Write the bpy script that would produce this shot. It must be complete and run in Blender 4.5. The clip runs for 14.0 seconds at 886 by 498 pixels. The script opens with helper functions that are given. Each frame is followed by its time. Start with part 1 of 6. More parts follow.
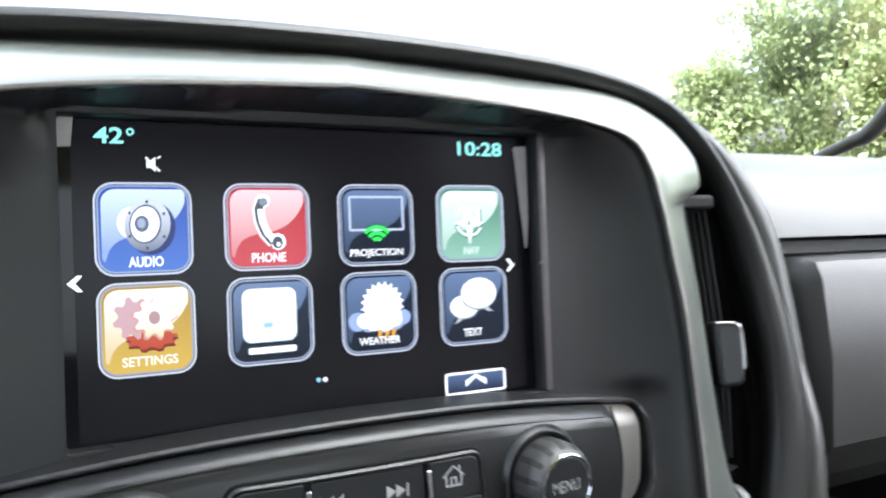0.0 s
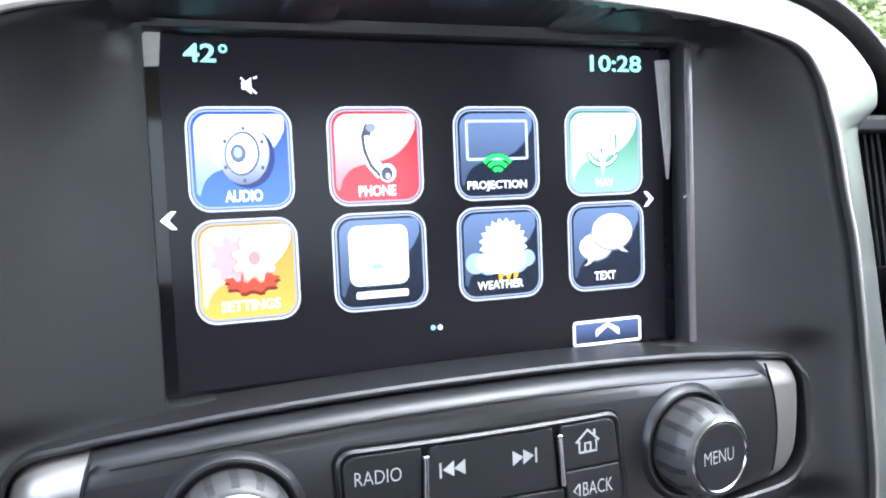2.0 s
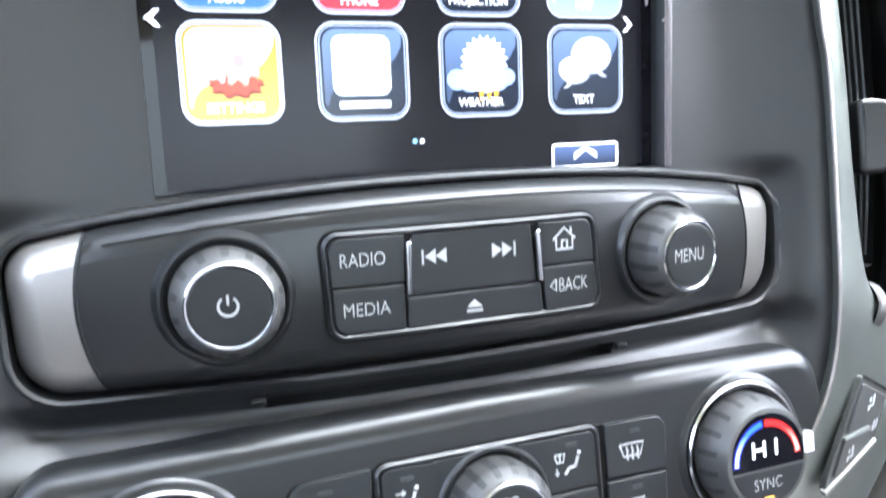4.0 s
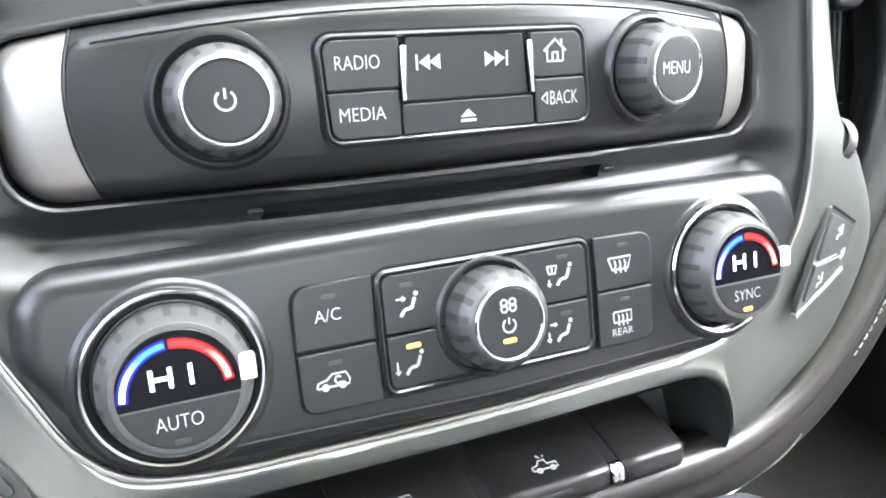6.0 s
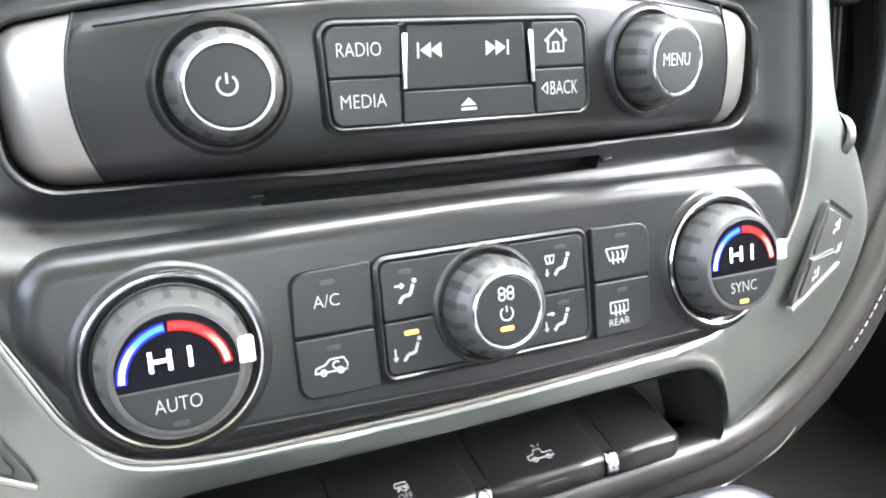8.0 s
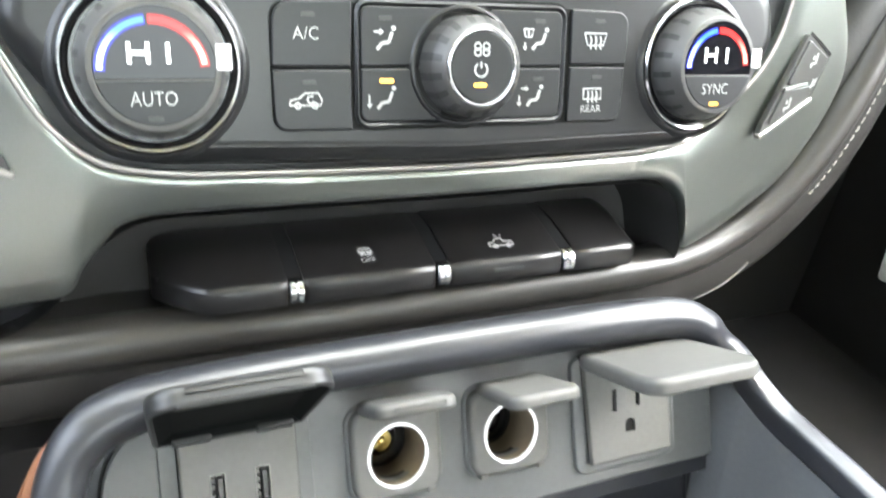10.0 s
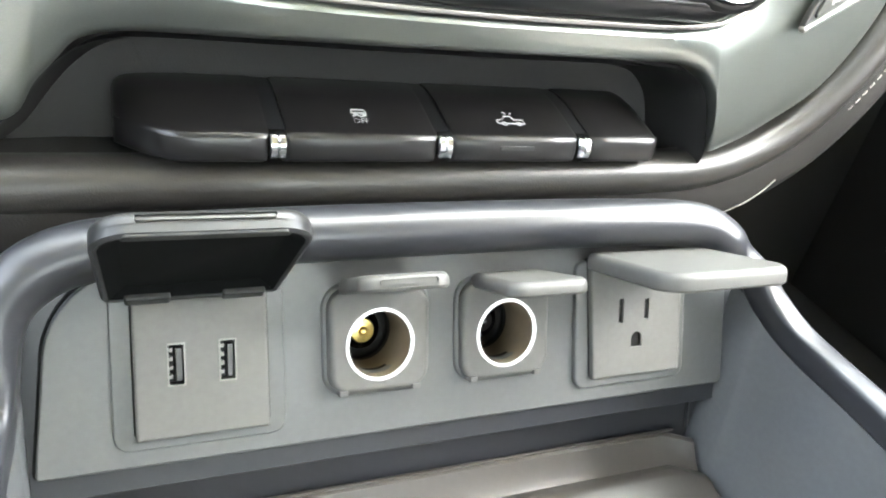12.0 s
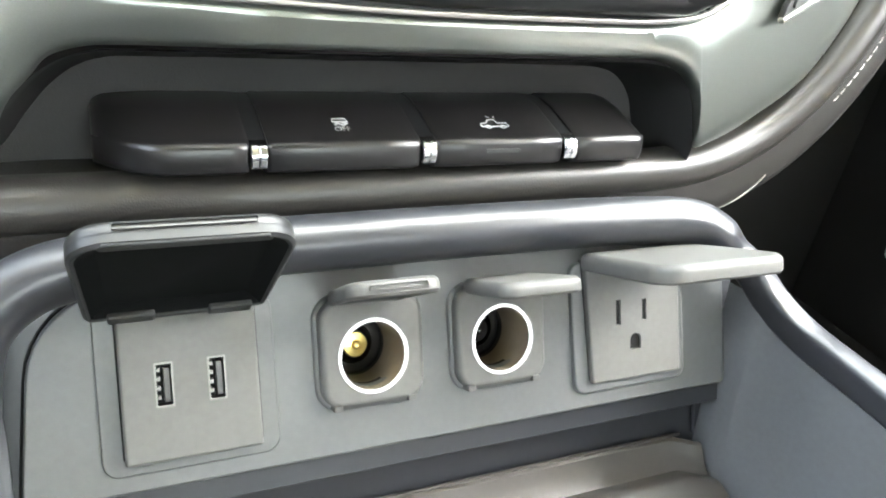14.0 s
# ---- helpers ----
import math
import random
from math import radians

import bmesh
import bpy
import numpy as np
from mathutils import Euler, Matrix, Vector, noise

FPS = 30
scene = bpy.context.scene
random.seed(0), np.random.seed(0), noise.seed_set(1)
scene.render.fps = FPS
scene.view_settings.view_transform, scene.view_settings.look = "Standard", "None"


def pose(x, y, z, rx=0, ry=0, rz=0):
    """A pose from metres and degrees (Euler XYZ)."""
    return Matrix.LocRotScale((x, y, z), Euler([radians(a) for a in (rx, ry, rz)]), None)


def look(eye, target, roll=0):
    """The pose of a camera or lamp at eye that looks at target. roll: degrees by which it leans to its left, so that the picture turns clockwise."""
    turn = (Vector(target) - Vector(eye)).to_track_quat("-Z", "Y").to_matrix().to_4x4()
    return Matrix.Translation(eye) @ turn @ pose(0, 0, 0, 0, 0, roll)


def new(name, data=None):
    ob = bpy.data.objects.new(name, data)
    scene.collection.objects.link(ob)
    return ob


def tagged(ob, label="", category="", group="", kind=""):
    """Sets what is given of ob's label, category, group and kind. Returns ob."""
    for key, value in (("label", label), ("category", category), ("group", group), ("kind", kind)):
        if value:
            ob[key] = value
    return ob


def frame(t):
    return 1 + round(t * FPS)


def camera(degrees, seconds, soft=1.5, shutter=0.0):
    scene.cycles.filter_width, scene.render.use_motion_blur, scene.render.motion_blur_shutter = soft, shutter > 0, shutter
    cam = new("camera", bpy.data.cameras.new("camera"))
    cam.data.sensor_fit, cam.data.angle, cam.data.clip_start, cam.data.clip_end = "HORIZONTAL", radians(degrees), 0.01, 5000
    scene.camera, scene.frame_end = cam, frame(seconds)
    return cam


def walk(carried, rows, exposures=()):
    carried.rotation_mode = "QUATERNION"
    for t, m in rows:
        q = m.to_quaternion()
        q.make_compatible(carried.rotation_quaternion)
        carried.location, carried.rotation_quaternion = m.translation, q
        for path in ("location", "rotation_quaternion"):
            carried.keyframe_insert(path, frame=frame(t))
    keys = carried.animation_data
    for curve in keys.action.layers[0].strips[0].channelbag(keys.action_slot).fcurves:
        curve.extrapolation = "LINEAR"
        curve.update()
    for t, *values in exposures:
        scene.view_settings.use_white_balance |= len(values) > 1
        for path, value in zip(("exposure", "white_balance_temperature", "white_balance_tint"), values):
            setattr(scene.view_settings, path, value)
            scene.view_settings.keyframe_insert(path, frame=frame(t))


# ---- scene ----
from mathutils import geometry

MM = 0.001
LEAN_BACK = 10.0          # the centre stack leans away from the seats
W = pose(0, 0, 1.15, -LEAN_BACK)   # stack space (x right, y ahead, z up the screen) to world
LEVEL = pose(0, 0, 1.15)   # the cabin stands level

# ---- camera and walk: seconds, eye in stack space, yaw, pitch, roll ----
cam = camera(59.56, 14.0, soft=1.9, shutter=0.5)
PATH = [
    (0, -0.0136, -0.2879, -0.0162, -26.952, 0.972, -2.379),
    (0.1, -0.0133, -0.2744, -0.0130, -26.534, 0.190, -2.208),
    (0.2, -0.0132, -0.2628, -0.0109, -25.325, -0.369, -1.972),
    (0.3, -0.0130, -0.2560, -0.0094, -24.755, -0.909, -1.814),
    (0.5, -0.0109, -0.2477, -0.0142, -22.643, -1.603, -2.176),
    (1, -0.0096, -0.2480, -0.0157, -21.357, -2.873, -2.644),
    (1.5, -0.0085, -0.2489, -0.0150, -20.328, -3.796, -2.477),
    (2, -0.0076, -0.2498, -0.0147, -19.701, -3.839, -2.387),
    (2.5, -0.0068, -0.2513, -0.0152, -19.738, -3.938, -2.048),
    (3, -0.0069, -0.2527, -0.0218, -20.181, -4.388, -1.926),
    (3.5, -0.0089, -0.2570, -0.0421, -20.529, -6.223, -2.031),
    (4, -0.0126, -0.2599, -0.0580, -20.733, -8.284, -2.402),
    (4.2, -0.0138, -0.2608, -0.0664, -20.946, -8.843, -2.665),
    (6.3, -0.0292, -0.2631, -0.0941, -23.881, -13.849, -3.081),
    (6.5, -0.0290, -0.2635, -0.0943, -23.825, -13.698, -3.039),
    (7, -0.0288, -0.2630, -0.0942, -23.739, -13.631, -2.868),
    (7.2, -0.0288, -0.2633, -0.0939, -23.783, -13.731, -2.729),
    (9.3, -0.0311, -0.2705, -0.1183, -23.502, -15.741, -0.615),
    (9.5, -0.0300, -0.2748, -0.1259, -23.622, -17.364, 0.480),
    (10, -0.0344, -0.2867, -0.1424, -25.143, -20.453, 3.428),
    (10.5, -0.0340, -0.3008, -0.1576, -26.227, -22.140, 7.507),
    (10.7, -0.0250, -0.2868, -0.1708, -26.664, -22.734, 8.711),
    (10.8, -0.0217, -0.2787, -0.1710, -26.376, -23.002, 9.092),
    (11, -0.0205, -0.2663, -0.1786, -25.760, -23.847, 9.314),
    (11.5, -0.0289, -0.2666, -0.1779, -25.228, -24.433, 8.792),
    (12, -0.0248, -0.2721, -0.1867, -25.676, -22.546, 7.561),
    (12.5, -0.0204, -0.2763, -0.1943, -25.882, -20.904, 6.281),
    (13, -0.0187, -0.2762, -0.1979, -25.973, -20.724, 5.366),
    (13.5, -0.0200, -0.2758, -0.1974, -26.011, -20.358, 4.711),
    (14, -0.0207, -0.2733, -0.1973, -25.493, -19.987, 4.480),
]
EXPO = 3.6               # the camera's stops for the cabin's light
EXPOSURES = [(t, EXPO + d, k, g) for t, d, k, g in ((0.0, 0.16, 6050, 9), (0.6, 0.38, 5750, 10), (1.0, 0.50, 5730, 10), (2.0, 0.91, 5700, 10), (2.5, 0.98, 5700, 10), (3.0, 0.94, 5700, 10), (4.0, 1.32, 5720, 10), (6.5, 1.93, 6150, 10), (7.2, 1.91, 6150, 10), (9.5, 1.66, 6350, 6), (10.0, 1.76, 6370, 5), (11.0, 1.80, 6400, 4), (12.5, 1.93, 6400, 4), (14.0, 1.93, 6400, 4))]
walk(cam, [(t, W @ pose(x, y, z, 0, 0, yaw) @ pose(0, 0, 0, 90 + pitch) @ pose(0, 0, 0, 0, 0, roll)) for t, x, y, z, yaw, pitch, roll in PATH], EXPOSURES)

# ---- world and light ----
SUN_EL, SUN_AZ = 58.0, 140.0   # degrees up, and clockwise from straight ahead
world = bpy.data.worlds.new("overcast_sky")
scene.world = world
world.use_nodes = True
wn = world.node_tree
sky = wn.nodes.new("ShaderNodeTexSky")
sky.sky_type = "NISHITA"
sky.sun_disc = False
sky.sun_elevation, sky.sun_rotation = radians(SUN_EL), radians(SUN_AZ)
sky.air_density, sky.dust_density, sky.ozone_density = 0.6, 6.0, 0.6
cloud = wn.nodes.new("ShaderNodeHueSaturation")   # thin cloud greys the blue
cloud.inputs["Saturation"].default_value = 0.4
wn.links.new(sky.outputs[0], cloud.inputs["Color"])
wn.links.new(cloud.outputs[0], wn.nodes["Background"].inputs[0])
wn.nodes["Background"].inputs[1].default_value = 0.15
sun = new("sun", bpy.data.lights.new("sun", "SUN"))
sun.data.energy, sun.data.angle, sun.data.color = 0.3, radians(60), (1.0, 0.96, 0.9)
sun.matrix_world = look((8 * math.sin(radians(SUN_AZ)), 8 * math.cos(radians(SUN_AZ)), 1.2 + 8 * math.tan(radians(SUN_EL))), (0.1, 0, 1.2))

# ---- materials ----
def material(name, color, rough=0.5, metal=0.0, coat=0.0, vary=0.06, scale=400.0, bump=0.0, bump_scale=1500.0, stain=0.03, spec=0.5):
    m = bpy.data.materials.new(name)
    m.use_nodes = True
    nt = m.node_tree
    b = nt.nodes["Principled BSDF"]
    b.inputs["Roughness"].default_value = rough
    b.inputs["Metallic"].default_value = metal
    b.inputs["Coat Weight"].default_value = coat
    b.inputs["Coat Roughness"].default_value = 0.12
    b.inputs["Specular IOR Level"].default_value = spec
    tc = nt.nodes.new("ShaderNodeTexCoord")
    fine = nt.nodes.new("ShaderNodeTexNoise")
    fine.inputs["Scale"].default_value = scale
    fine.inputs["Detail"].default_value = 3
    wide = nt.nodes.new("ShaderNodeTexNoise")
    wide.inputs["Scale"].default_value = 22.0
    wide.inputs["Detail"].default_value = 4
    for n in (fine, wide):
        nt.links.new(tc.outputs["Object"], n.inputs["Vector"])
    ramp = nt.nodes.new("ShaderNodeMapRange")
    ramp.inputs[1].default_value, ramp.inputs[2].default_value = 0.25, 0.75
    ramp.inputs[3].default_value, ramp.inputs[4].default_value = 1 - vary, 1 + vary
    nt.links.new(fine.outputs["Fac"], ramp.inputs[0])
    broad = nt.nodes.new("ShaderNodeMapRange")
    broad.inputs[1].default_value, broad.inputs[2].default_value = 0.3, 0.7
    broad.inputs[3].default_value, broad.inputs[4].default_value = 1 - stain, 1 + stain
    nt.links.new(wide.outputs["Fac"], broad.inputs[0])
    mul = nt.nodes.new("ShaderNodeMath")
    mul.operation = "MULTIPLY"
    nt.links.new(ramp.outputs[0], mul.inputs[0])
    nt.links.new(broad.outputs[0], mul.inputs[1])
    mix = nt.nodes.new("ShaderNodeVectorMath")
    mix.operation = "SCALE"
    mix.inputs[0].default_value = color
    nt.links.new(mul.outputs[0], mix.inputs["Scale"])
    nt.links.new(mix.outputs[0], b.inputs["Base Color"])
    rr = nt.nodes.new("ShaderNodeMapRange")
    rr.inputs[1].default_value, rr.inputs[2].default_value = 0.3, 0.7
    rr.inputs[3].default_value, rr.inputs[4].default_value = rough * 0.96, min(1, rough * 1.05)
    nt.links.new(wide.outputs["Fac"], rr.inputs[0])
    nt.links.new(rr.outputs[0], b.inputs["Roughness"])
    if bump:
        grain = nt.nodes.new("ShaderNodeTexVoronoi")
        grain.inputs["Scale"].default_value = bump_scale
        nt.links.new(tc.outputs["Object"], grain.inputs["Vector"])
        bn = nt.nodes.new("ShaderNodeBump")
        bn.inputs["Strength"].default_value = bump
        bn.inputs["Distance"].default_value = 0.0004
        nt.links.new(grain.outputs["Distance"], bn.inputs["Height"])
        nt.links.new(bn.outputs[0], b.inputs["Normal"])
    return m


def glow(name, color, strength=1.0):
    m = bpy.data.materials.new(name)
    m.use_nodes = True
    b = m.node_tree.nodes["Principled BSDF"]
    b.inputs["Base Color"].default_value = (0.01, 0.01, 0.01, 1)
    b.inputs["Roughness"].default_value = 0.15
    b.inputs["Specular IOR Level"].default_value = 0.22
    b.inputs["Emission Color"].default_value = (*color, 1)
    b.inputs["Emission Strength"].default_value = strength * 2 ** -EXPO
    return m


def glow_ramp(name, low, high, z0, z1, strength=1.0, power=1.0):
    """A screen tile whose colour runs from low at its foot to high at its head (object z, metres)."""
    m = glow(name, low, strength)
    nt = m.node_tree
    tc = nt.nodes.new("ShaderNodeTexCoord")
    sep = nt.nodes.new("ShaderNodeSeparateXYZ")
    mr = nt.nodes.new("ShaderNodeMapRange")
    mr.inputs[1].default_value, mr.inputs[2].default_value = z0, z1
    mx = nt.nodes.new("ShaderNodeMix")
    mx.data_type = "RGBA"
    mx.inputs[6].default_value, mx.inputs[7].default_value = (*low, 1), (*high, 1)
    nt.links.new(tc.outputs["Object"], sep.inputs[0])
    nt.links.new(sep.outputs[2], mr.inputs[0])
    nt.links.new(mr.outputs[0], mx.inputs[0])
    nt.links.new(mx.outputs[2], nt.nodes["Principled BSDF"].inputs["Emission Color"])
    return m


FASCIA = material("charcoal_plastic", (0.011, 0.0115, 0.012), 0.42, bump=0.05, bump_scale=2600)
FASCIA_SATIN = material("satin_charcoal_plastic", (0.012, 0.0125, 0.013), 0.32, spec=0.42)
BUTTON = material("black_button_plastic", (0.012, 0.013, 0.014), 0.36, bump=0.04, bump_scale=3000, spec=0.36)
GLOSS_BLACK = material("gloss_black_plastic", (0.008, 0.008, 0.009), 0.16)
# near black, also laid in gaps, wells and holes for their shade
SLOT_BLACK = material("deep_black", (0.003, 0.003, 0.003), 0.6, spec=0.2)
SILVER = material("silver_paint", (0.272, 0.291, 0.270), 0.315, metal=0.88, vary=0.05, scale=2500, stain=0.04)
SILVER_SATIN = material("satin_silver", (0.46, 0.45, 0.43), 0.32, metal=0.9, vary=0.04, scale=2500, stain=0.04)
SILVER_CAP = material("brushed_silver_cap", (0.33, 0.315, 0.295), 0.36, metal=0.85, vary=0.06, scale=2500, stain=0.05)
CHROME = material("chrome", (0.60, 0.61, 0.62), 0.16, metal=1.0, vary=0.02, stain=0.03)
KNOB = material("grey_knob_metal", (0.070, 0.069, 0.067), 0.42, metal=0.3)
KNOB_RIB = material("dark_knob_rib", (0.028, 0.028, 0.027), 0.5, metal=0.2)
GLASS_SCREEN = material("black_screen_glass", (0.006, 0.006, 0.008), 0.05, vary=0.02, stain=0.05, spec=0.22)
LCD = glow("backlit_black", (0.0035, 0.003, 0.0055), 1.0)
LCD.node_tree.nodes["Principled BSDF"].inputs["Specular IOR Level"].default_value = 0.12
WHITE_PRINT = material("white_print", (0.37, 0.375, 0.375), 0.5, vary=0.03)
GREY_PRINT = material("unlit_lens", (0.024, 0.025, 0.025), 0.5, vary=0.03)
LEATHER = material("brown_grey_leather", (0.025, 0.0235, 0.021), 0.36, bump=0.14, bump_scale=1500)
# the roll's leather again, its shade below put into the colour
SKIN_SHADED = material("shaded_brown_grey_skin", (0.017, 0.016, 0.0145), 0.42, bump=0.14, bump_scale=1500)
THREAD = material("pale_thread", (0.40, 0.385, 0.36), 0.7)
RIM = material("slate_satin_plastic", (0.022, 0.023, 0.027), 0.32, spec=0.5)
BIN = material("slate_bin_plastic", (0.100, 0.105, 0.110), 0.36, bump=0.06, bump_scale=2400)
PANEL = material("grey_panel_plastic", (0.092, 0.094, 0.094), 0.38, bump=0.05, bump_scale=2600)
PLATE = material("warm_grey_plate", (0.108, 0.106, 0.100), 0.55, bump=0.06, spec=0.35, bump_scale=2600)
LID_INNER = material("black_lid_inside", (0.004, 0.0045, 0.0045), 0.7, spec=0.06)
# dark colour that stands for the shade in a lid's grip recess
NOTCH = material("grip_recess_shade", (0.030, 0.030, 0.029), 0.5)
LID_GREY = material("grey_lid_plastic", (0.088, 0.086, 0.081), 0.52, bump=0.05, bump_scale=2600, spec=0.35)
LID_DARK = material("dark_lid_shell", (0.024, 0.024, 0.023), 0.36)
# dark hinges; on lips and undersides the shade is put in colour
LID_HINGE_SHADE = material("dark_hinge_and_lid_shade", (0.016, 0.0165, 0.0165), 0.42)
POCKET = material("grey_pocket_lining", (0.018, 0.018, 0.0172), 0.5, bump=0.1, bump_scale=1500)
MAT = material("brown_rubber_mat", (0.045, 0.040, 0.036), 0.36, bump=0.05, bump_scale=2000)
DASH = material("grey_dash_skin", (0.030, 0.032, 0.029), 0.38, bump=0.1, bump_scale=800)
DOOR = material("dark_door_trim", (0.016, 0.0155, 0.015), 0.5, bump=0.2, bump_scale=700)
DASH_DARK = material("dark_dash_skin", (0.013, 0.013, 0.012), 0.45, bump=0.2, bump_scale=900)
CABIN = material("grey_cabin_trim", (0.24, 0.24, 0.23), 0.75, bump=0.2, bump_scale=700)
# pale tone chosen so the unseen seats brighten reflections
SEAT = material("pale_tan_reflecting_seat", (0.52, 0.46, 0.43), 0.6, bump=0.2, bump_scale=700)
HEADLINER = material("pale_headliner", (0.55, 0.54, 0.52), 0.85, bump=0.2, bump_scale=700)
CARPET = material("black_carpet", (0.008, 0.0075, 0.0075), 0.95, vary=0.3, scale=900)
BROWN = material("saddle_brown_leather", (0.16, 0.065, 0.03), 0.5, bump=0.3, bump_scale=900)
DAYLIGHT_WHITE = material("daylight_white", (0.8, 0.8, 0.78), 0.8)
BRASS = material("brass_contact", (0.78, 0.60, 0.22), 0.24, metal=1.0)
TAN = material("tan_socket_lining", (0.20, 0.165, 0.115), 0.45, metal=0.3)
STEEL = material("port_steel", (0.22, 0.213, 0.20), 0.32, metal=1.0)
SWITCH = material("dark_switch_plastic", (0.010, 0.0095, 0.0095), 0.32)
ROCKER = material("grey_rocker_plastic", (0.060, 0.061, 0.059), 0.36, metal=0.25)
FILM = material("clear_film_edge", (0.55, 0.54, 0.53), 0.24)

def tinted_glass(name, clear):
    m = bpy.data.materials.new(name)
    m.use_nodes = True
    nt = m.node_tree
    tr, gl, mx = nt.nodes.new("ShaderNodeBsdfTransparent"), nt.nodes.new("ShaderNodeBsdfGlossy"), nt.nodes.new("ShaderNodeMixShader")
    tr.inputs[0].default_value = (*clear, 1)
    gl.inputs["Roughness"].default_value = 0.02
    mx.inputs[0].default_value = 0.06
    nt.links.new(tr.outputs[0], mx.inputs[1])
    nt.links.new(gl.outputs[0], mx.inputs[2])
    nt.links.new(mx.outputs[0], nt.nodes["Material Output"].inputs[0])
    return m


REAR = tinted_glass("rear_glass", (0.72, 0.74, 0.72))
TINT = tinted_glass("privacy_glass", (0.42, 0.43, 0.42))

# ---- mesh helpers: lengths in millimetres of the stack space ----
ORG = {}


def finish(bm, origin, name, mats, angle=32, smooth=True):
    bmesh.ops.remove_doubles(bm, verts=bm.verts, dist=1e-4)
    bmesh.ops.recalc_face_normals(bm, faces=bm.faces)
    o = Vector(origin)
    for v in bm.verts:
        v.co = (v.co - o) * MM
    lim = radians(angle)
    for f in bm.faces:
        f.smooth = smooth
    for e in bm.edges:
        e.smooth = len(e.link_faces) == 2 and e.calc_face_angle(0) < lim
    me = bpy.data.meshes.new(name)
    bm.to_mesh(me)
    bm.free()
    for m in mats if isinstance(mats, (list, tuple)) else [mats]:
        me.materials.append(m)
    return me


def thing(name, at, label, category, group="", kind=""):
    """An Empty at the thing's base, that parents its parts."""
    ob = new(name)
    ob.empty_display_size = 0.01
    ob.matrix_world = W @ Matrix.Translation(Vector(at) * MM)
    ORG[ob] = tuple(at)
    return tagged(ob, label, category, group, kind)


def part(name, bm, mat, parent, label="", angle=32, smooth=True):
    me = finish(bm, ORG[parent], name, mat, angle, smooth)
    ob = new(name, me)
    ob.parent = parent
    ORG[ob] = ORG[parent]
    return tagged(ob, label)


def solo(name, bm, mat, at, label, category, group="", kind="", angle=32, smooth=True, base=None):
    ob = new(name, finish(bm, at, name, mat, angle, smooth))
    ob.matrix_world = (base or W) @ Matrix.Translation(Vector(at) * MM)
    ORG[ob] = tuple(at)
    return tagged(ob, label, category, group, kind)


# Surfaces: from (x, height, distance proud of the surface) to stack space.
def on_screen(u, v, n):
    return Vector((u, -n, v))


def on_radio(u, v, n):
    return Vector((u, -40.5 + 12.5 * ((u - 82) / 118) ** 2 - n, v))


def tilted(y0, z0, s):
    k = 1 / math.sqrt(1 + s * s)
    return lambda u, v, n: Vector((u, y0 + s * (v - z0) - n * k, v + n * s * k))


on_climate = tilted(-45.5, -166.0, 0.11)
on_sockets = tilted(-51.5, -325.0, 0.28)


def framed(o, uax, vax):
    """A plane through o with the axes uax and vax; proud is their cross product."""
    o, uax, vax = Vector(o), Vector(uax).normalized(), Vector(vax).normalized()
    nax = uax.cross(vax)
    return lambda u, v, n: o + uax * u + vax * v + nax * n


def rpoly(pts, r, seg=5):
    """A polygon (anticlockwise or not) with rounded corners; r: one radius or one a corner."""
    out, k = [], len(pts)
    for i, p in enumerate(pts):
        p = Vector(p)
        a, b = Vector(pts[i - 1]) - p, Vector(pts[(i + 1) % k]) - p
        rad = r[i] if isinstance(r, (list, tuple)) else r
        la, lb = a.length, b.length
        a, b = a / la, b / lb
        half = math.acos(max(-1, min(1, a.dot(b)))) / 2
        if rad <= 0 or half > 1.55:
            out.append(tuple(p))
            continue
        d = min(rad / math.tan(half), la * 0.49, lb * 0.49)
        rad = d * math.tan(half)
        c = p + (a + b).normalized() * (rad / math.sin(half))
        s, e = p + a * d - c, p + b * d - c
        a0 = math.atan2(s.y, s.x)
        da = (math.atan2(e.y, e.x) - a0 + math.pi) % (2 * math.pi) - math.pi
        for j in range(seg + 1):
            t = a0 + da * j / seg
            out.append((c.x + rad * math.cos(t), c.y + rad * math.sin(t)))
    return out


def rrect(x0, x1, z0, z1, r=1.0, seg=4):
    return rpoly([(x0, z0), (x1, z0), (x1, z1), (x0, z1)], r, seg)


def circle(cx, cz, r, seg=40):
    return [(cx + r * math.cos(2 * math.pi * i / seg), cz + r * math.sin(2 * math.pi * i / seg)) for i in range(seg)]


def area(o):
    return sum(o[i - 1][0] * o[i][1] - o[i][0] * o[i - 1][1] for i in range(len(o))) / 2


def inset(o, d):
    """The outline moved inwards by d."""
    s = 1 if area(o) > 0 else -1
    out, k = [], len(o)
    for i in range(k):
        p, q, r = Vector(o[i - 1]), Vector(o[i]), Vector(o[(i + 1) % k])
        a, b = (q - p), (r - q)
        if a.length < 1e-6 or b.length < 1e-6:
            a = b = r - p
        a.normalize(), b.normalize()
        na, nb = Vector((-a.y, a.x)) * s, Vector((-b.y, b.x)) * s
        m = na + nb
        m = m / max(0.35, m.dot(m) / 2) if m.length > 1e-6 else na
        out.append(tuple(q + m * d))
    return out


